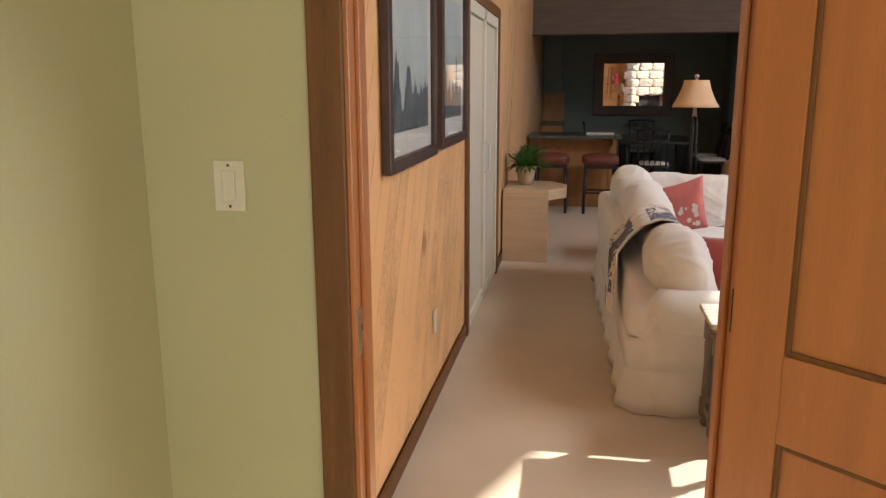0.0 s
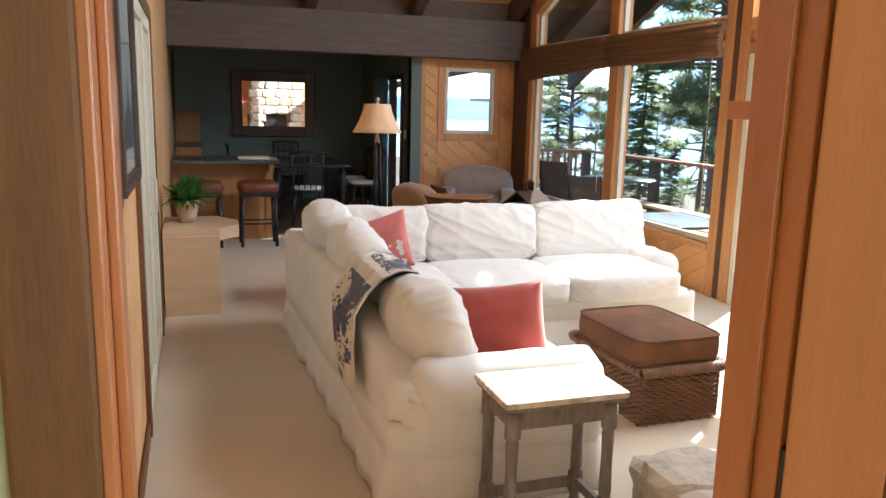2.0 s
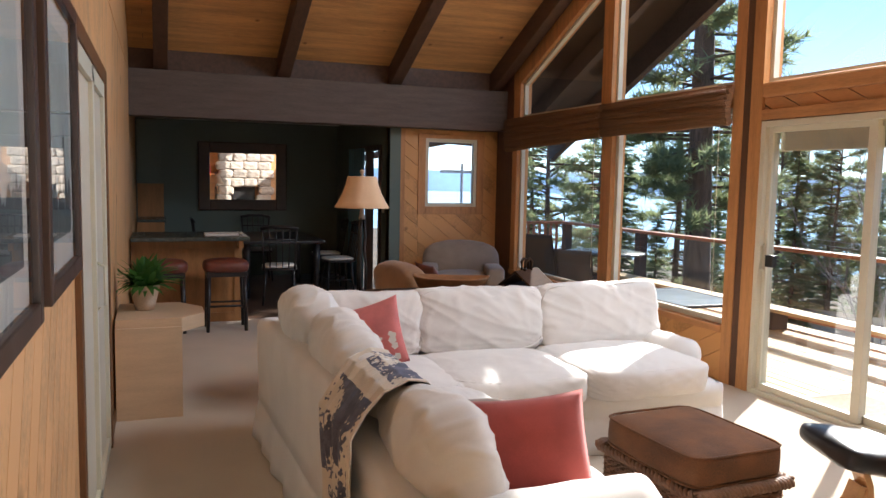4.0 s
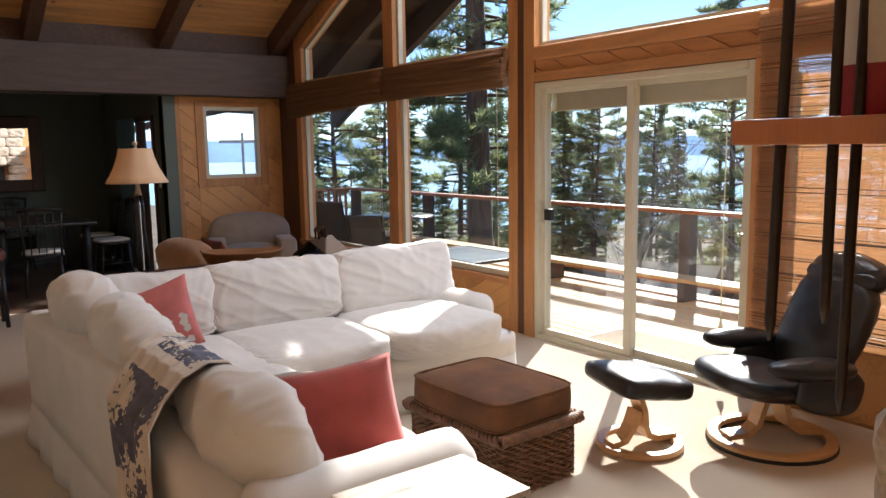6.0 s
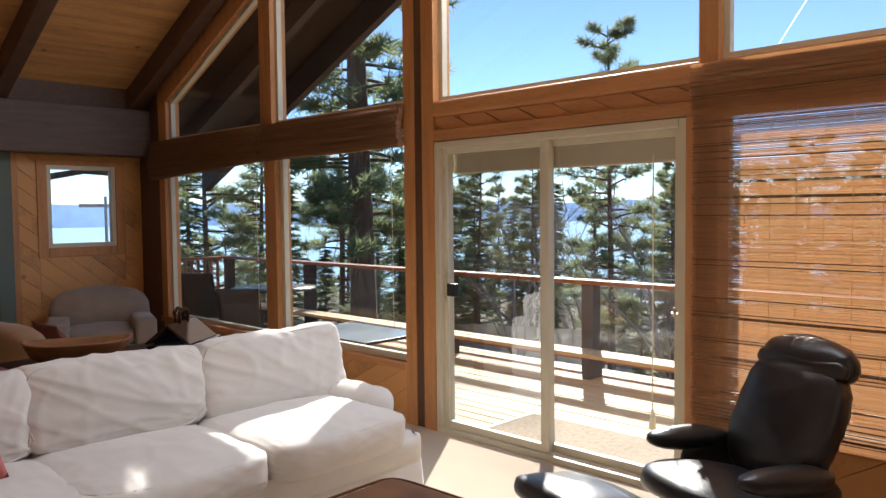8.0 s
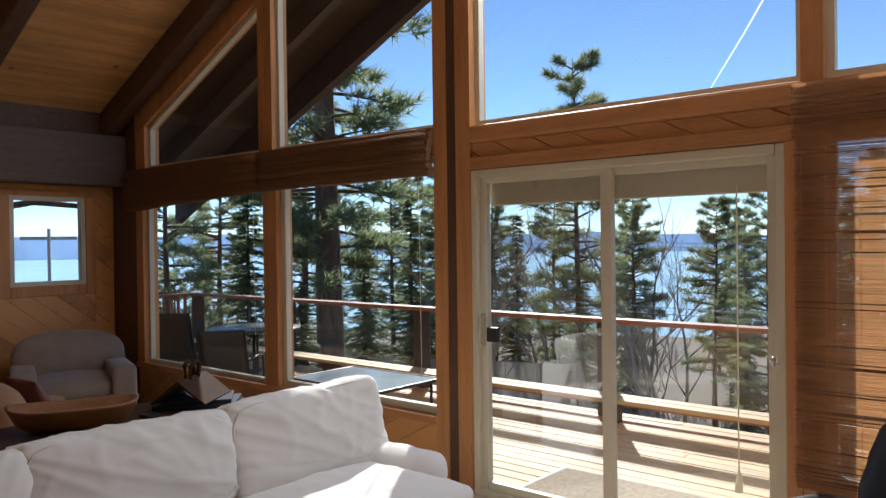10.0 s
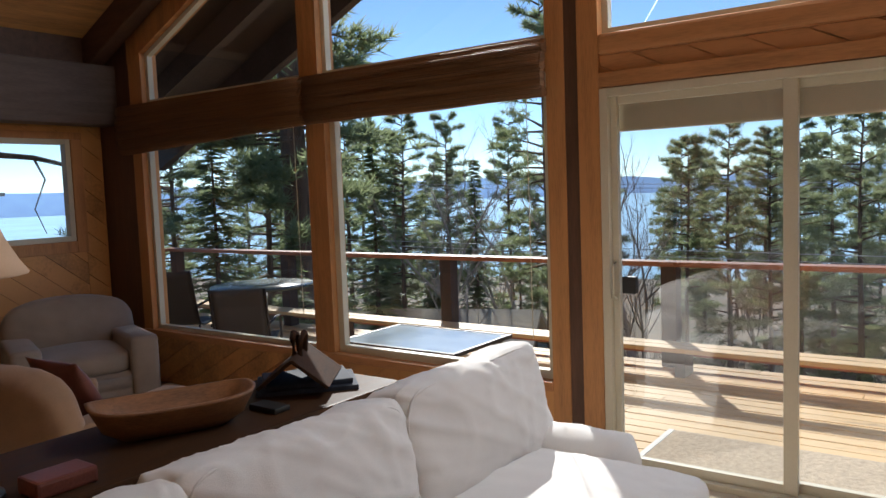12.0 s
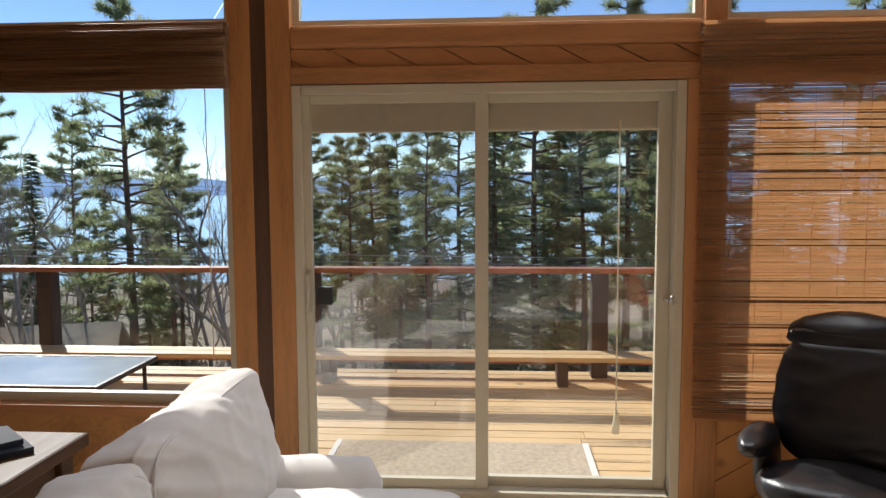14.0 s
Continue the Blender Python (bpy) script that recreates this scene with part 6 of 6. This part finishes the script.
def plant_tree(kind, bearing, dist, top, turn):
    """Bearing from straight out of the window wall, towards the dining end; top: the elevation its tip reaches."""
    x, y = EYE_.x + dist * math.cos(radians(bearing)), EYE_.y + dist * math.sin(radians(bearing))
    g = ground_z(x, y) - 0.3
    tip = EYE_.z + dist * math.tan(radians(top))
    s = max(0.2, (tip - g) / (14 if kind in PINES else 12 if kind in FIRS else 11))
    m = pose(x, y, g, 0, 0, turn)
    if kind.name in used:
        ob = copy_thing(kind, m)
    else:
        ob = kind
        ob.matrix_basis = m
        used.add(kind.name)
    ob.scale = (s, s, s)


bare = tree_of("bare_tree", "leafless grey tree with fine twigs", bare_mesh(9, 11, 0.11), None, M_GREYBARK, None, "bare trees on the slope")
for k, b, d, top, a in (
    (PINES[0], 27.5, 25, 13.5, 0), (bare, 20.5, 17, 6.5, 20), (PINES[1], 10.2, 30, 4.2, 40), (PINES[2], 6.5, 24, 5.5, 70), (PINES[2], 4.0, 27, 8, 100),
    (FIRS[0], 1.5, 22, 9, 10), (PINES[0], -1.8, 26, 14.5, 200), (PINES[1], -5, 20, 9, 50), (PINES[1], -8.5, 26, 13.8, 130), (PINES[2], -11, 19, 10, 90),
    (PINES[2], -14, 23, 14, 30), (FIRS[0], -18, 22, 11, 140), (PINES[0], -23, 25, 15, 60), (PINES[1], -29, 21, 15, 260), (PINES[1], -34, 24, 10, 15),
    (bare, 33.5, 22, 5.5, 0), (bare, 30, 30, 4, 80), (bare, 23.5, 34, 4.5, 160), (bare, 35.5, 27, 5, 220), (bare, 13, 33, 3, 20),
    (PINES[1], 38.5, 30, 6, 250), (FIRS[1], 40.5, 26, 4, 0), (PINES[2], 42.5, 34, 7, 20), (PINES[0], 48.5, 22, 13, 80), (FIRS[0], 52, 17, 6, 60),
    (PINES[1], 55, 24, 11, 10), (PINES[2], 58, 16, 14, 170), (FIRS[1], 60, 20, 8, 45), (FIRS[0], 46.5, 11.5, -3.2, 200),
    (FIRS[0], 9, 38, 3, 75), (PINES[1], 16.5, 36, 2.0, 33), (PINES[2], 18, 44, 2.6, 10), (FIRS[0], 25, 40, 0.5, 5),
    (bare, 31.5, 38, 0.8, 66), (FIRS[0], 36.8, 44, 1.2, 77), (FIRS[0], 44.5, 30, 3.5, 11), (PINES[1], 12.5, 40, 3.2, 300), (FIRS[1], 28.5, 46, -0.5, 40)):
    plant_tree(k, b, d, top, a)
for k, b, d, top, a in ((PINES[1], 24.5, 38, 4.5, 10), (bare, 22.3, 30, 1.5, 50), (PINES[2], 30.5, 42, 4.8, 90), (FIRS[1], 33, 36, 2.2, 130), (PINES[0], 35.2, 40, 5.2, 170), (FIRS[0], 39, 32, 3.2, 210), (PINES[1], 41.5, 40, 6.0, 250), (FIRS[1], 44, 24, 2.5, 290), (PINES[0], 8.2, 34, 5.0, 330), (PINES[2], 12, 27, 2.2, 15), (PINES[2], 14.8, 32, 4.6, 55), (PINES[1], 0.2, 32, 7, 95), (FIRS[1], -3.4, 26, 6, 135), (PINES[2], -6.8, 30, 8, 175), (PINES[1], 17.5, 24, 2.8, 215), (PINES[0], -10, 32, 8, 255)):
    plant_tree(k, b, d, top, a)
rs = random.Random(4)
for i in range(40):
    b = -38 + 98 * (i + rs.random()) / 40
    plant_tree((bare, PINES[1], FIRS[1], PINES[2])[i % 4], b, rs.uniform(30, 62), rs.uniform(-2.5, 2.6) + (2.5 if b < 10 or b > 44 else 0), rs.uniform(0, 360))
big = tree_of("pine_tree", "large old pine with a thick trunk and heavy drooping limbs", *pine_mesh(21, 24, 0.22, 4.6, 0.42, 150, 36, 0.42), M_BARK, M_NEEDLE, "pines on the slope")
big.matrix_basis = pose(9.2, 12.0, ground_z(9.2, 12.0) - 0.3)
near = tree_of("pine_tree", "pine with a long bare limb reaching past the small window", *pine_mesh(22, 15, 0.55, 3.0, 0.22, 40, 14, 0.32), M_BARK, M_NEEDLE, "pines on the slope")
near.matrix_basis = pose(-0.6, 14.5, ground_z(-0.6, 14.5) - 0.3)
zz = 2.35 - near.matrix_basis.translation.z
tube("limb", [(0, 0, zz - 0.6), (1.8, -0.3, zz - 0.1), (3.4, -0.5, zz + 0.22), (4.6, -0.4, zz + 0.15), (6.0, -0.6, zz - 0.2)], [0.10, 0.085, 0.07, 0.055, 0.03], M_BARK, near, 7)
tube("limb", [(4.6, -0.4, zz + 0.14), (4.75, -0.5, zz - 0.3), (4.5, -0.5, zz - 0.9), (4.7, -0.5, zz - 1.4)], [0.03, 0.02, 0.014, 0.008], M_BARK, near, 5)

# brush on the slope
random.seed(17)
bm = bmesh.new()
for k in range(1800):
    b, d = radians(random.uniform(-45, 75)), random.uniform(9, 40)
    x, y = EYE_.x + d * math.cos(b), EYE_.y + d * math.sin(b)
    if x < 4:
        continue
    c = Vector((x, y, ground_z(x, y)))
    for n in range(9):
        blade(bm, c + Vector((random.gauss(0, 0.3), random.gauss(0, 0.3), 0)), Vector((random.gauss(0, 0.5), random.gauss(0, 0.5), 1)).normalized(), random.uniform(0.3, 1.3), 0.02, Vector((1, random.random(), 0)))
tagged(put("brush", bm, M_GREYBARK), "dry brown brush over the slope", "brush", kind="stuff")

house = empty("house", pose(17.0, 14.8, 0.9, 0, 0, 20), label="neighbour's low house with a tan shingled gable roof", category="house")
box("wall", -3.0, 3.0, -4.0, 4.0, -8.5, -5.0, M_SIDING, house, 0)
bm = bmesh.new()
f = [[bm.verts.new((x, y, z)) for x, z in ((-3.6, -5.2), (0, -3.5), (3.6, -5.2), (3.6, -5.4), (0, -3.7), (-3.6, -5.4))] for y in (-4.6, 4.6)]
for i in range(6):
    bm.faces.new((f[0][i], f[0][(i + 1) % 6], f[1][(i + 1) % 6], f[1][i]))
for g in f:
    bm.faces.new(g)
put("roof", bm, M_ROOF, house)
for y in (-2.2, 1.0):
    box("window", -3.04, -2.99, y, y + 1.2, -7.0, -5.8, M_CREAM, house, 0.01)

pole = empty("utility_pole", pose(11.8, 35.4, 0), label="wooden utility pole with a crossarm", category="pole")
tube("post", [(0, 0, -16), (0, 0, 2.5)], [0.11, 0.08], M_GREYBARK, pole, 10)
box("crossarm", -1.3, 1.3, -0.06, 0.06, 1.95, 2.12, M_GREYBARK, pole, 0.01)
for k, (x, z, sag) in enumerate(((12.5, -0.35, 0.25), (12.6, -0.55, 0.3), (20, 1.1, 0.4), (20.3, 1.25, 0.4))):
    tagged(tube("power_line", [(x + 0.12 * (y + 30), y, z + sag * ((y - 3) / 33) ** 2 + 0.02 * y * (k > 1)) for y in range(-30, 41, 5)], 0.012, M_CABLE, None, 5), "pale overhead power line", "cable", "power lines")
trail = tube("contrail", [(3724, 1459, 700), (3791, 1276, 1020), (3845, 1090, 1360)], [2, 3, 4.5], M_CLOUD, None, 6)
tagged(trail, "thin white aircraft trail in the sky", kind="structure")
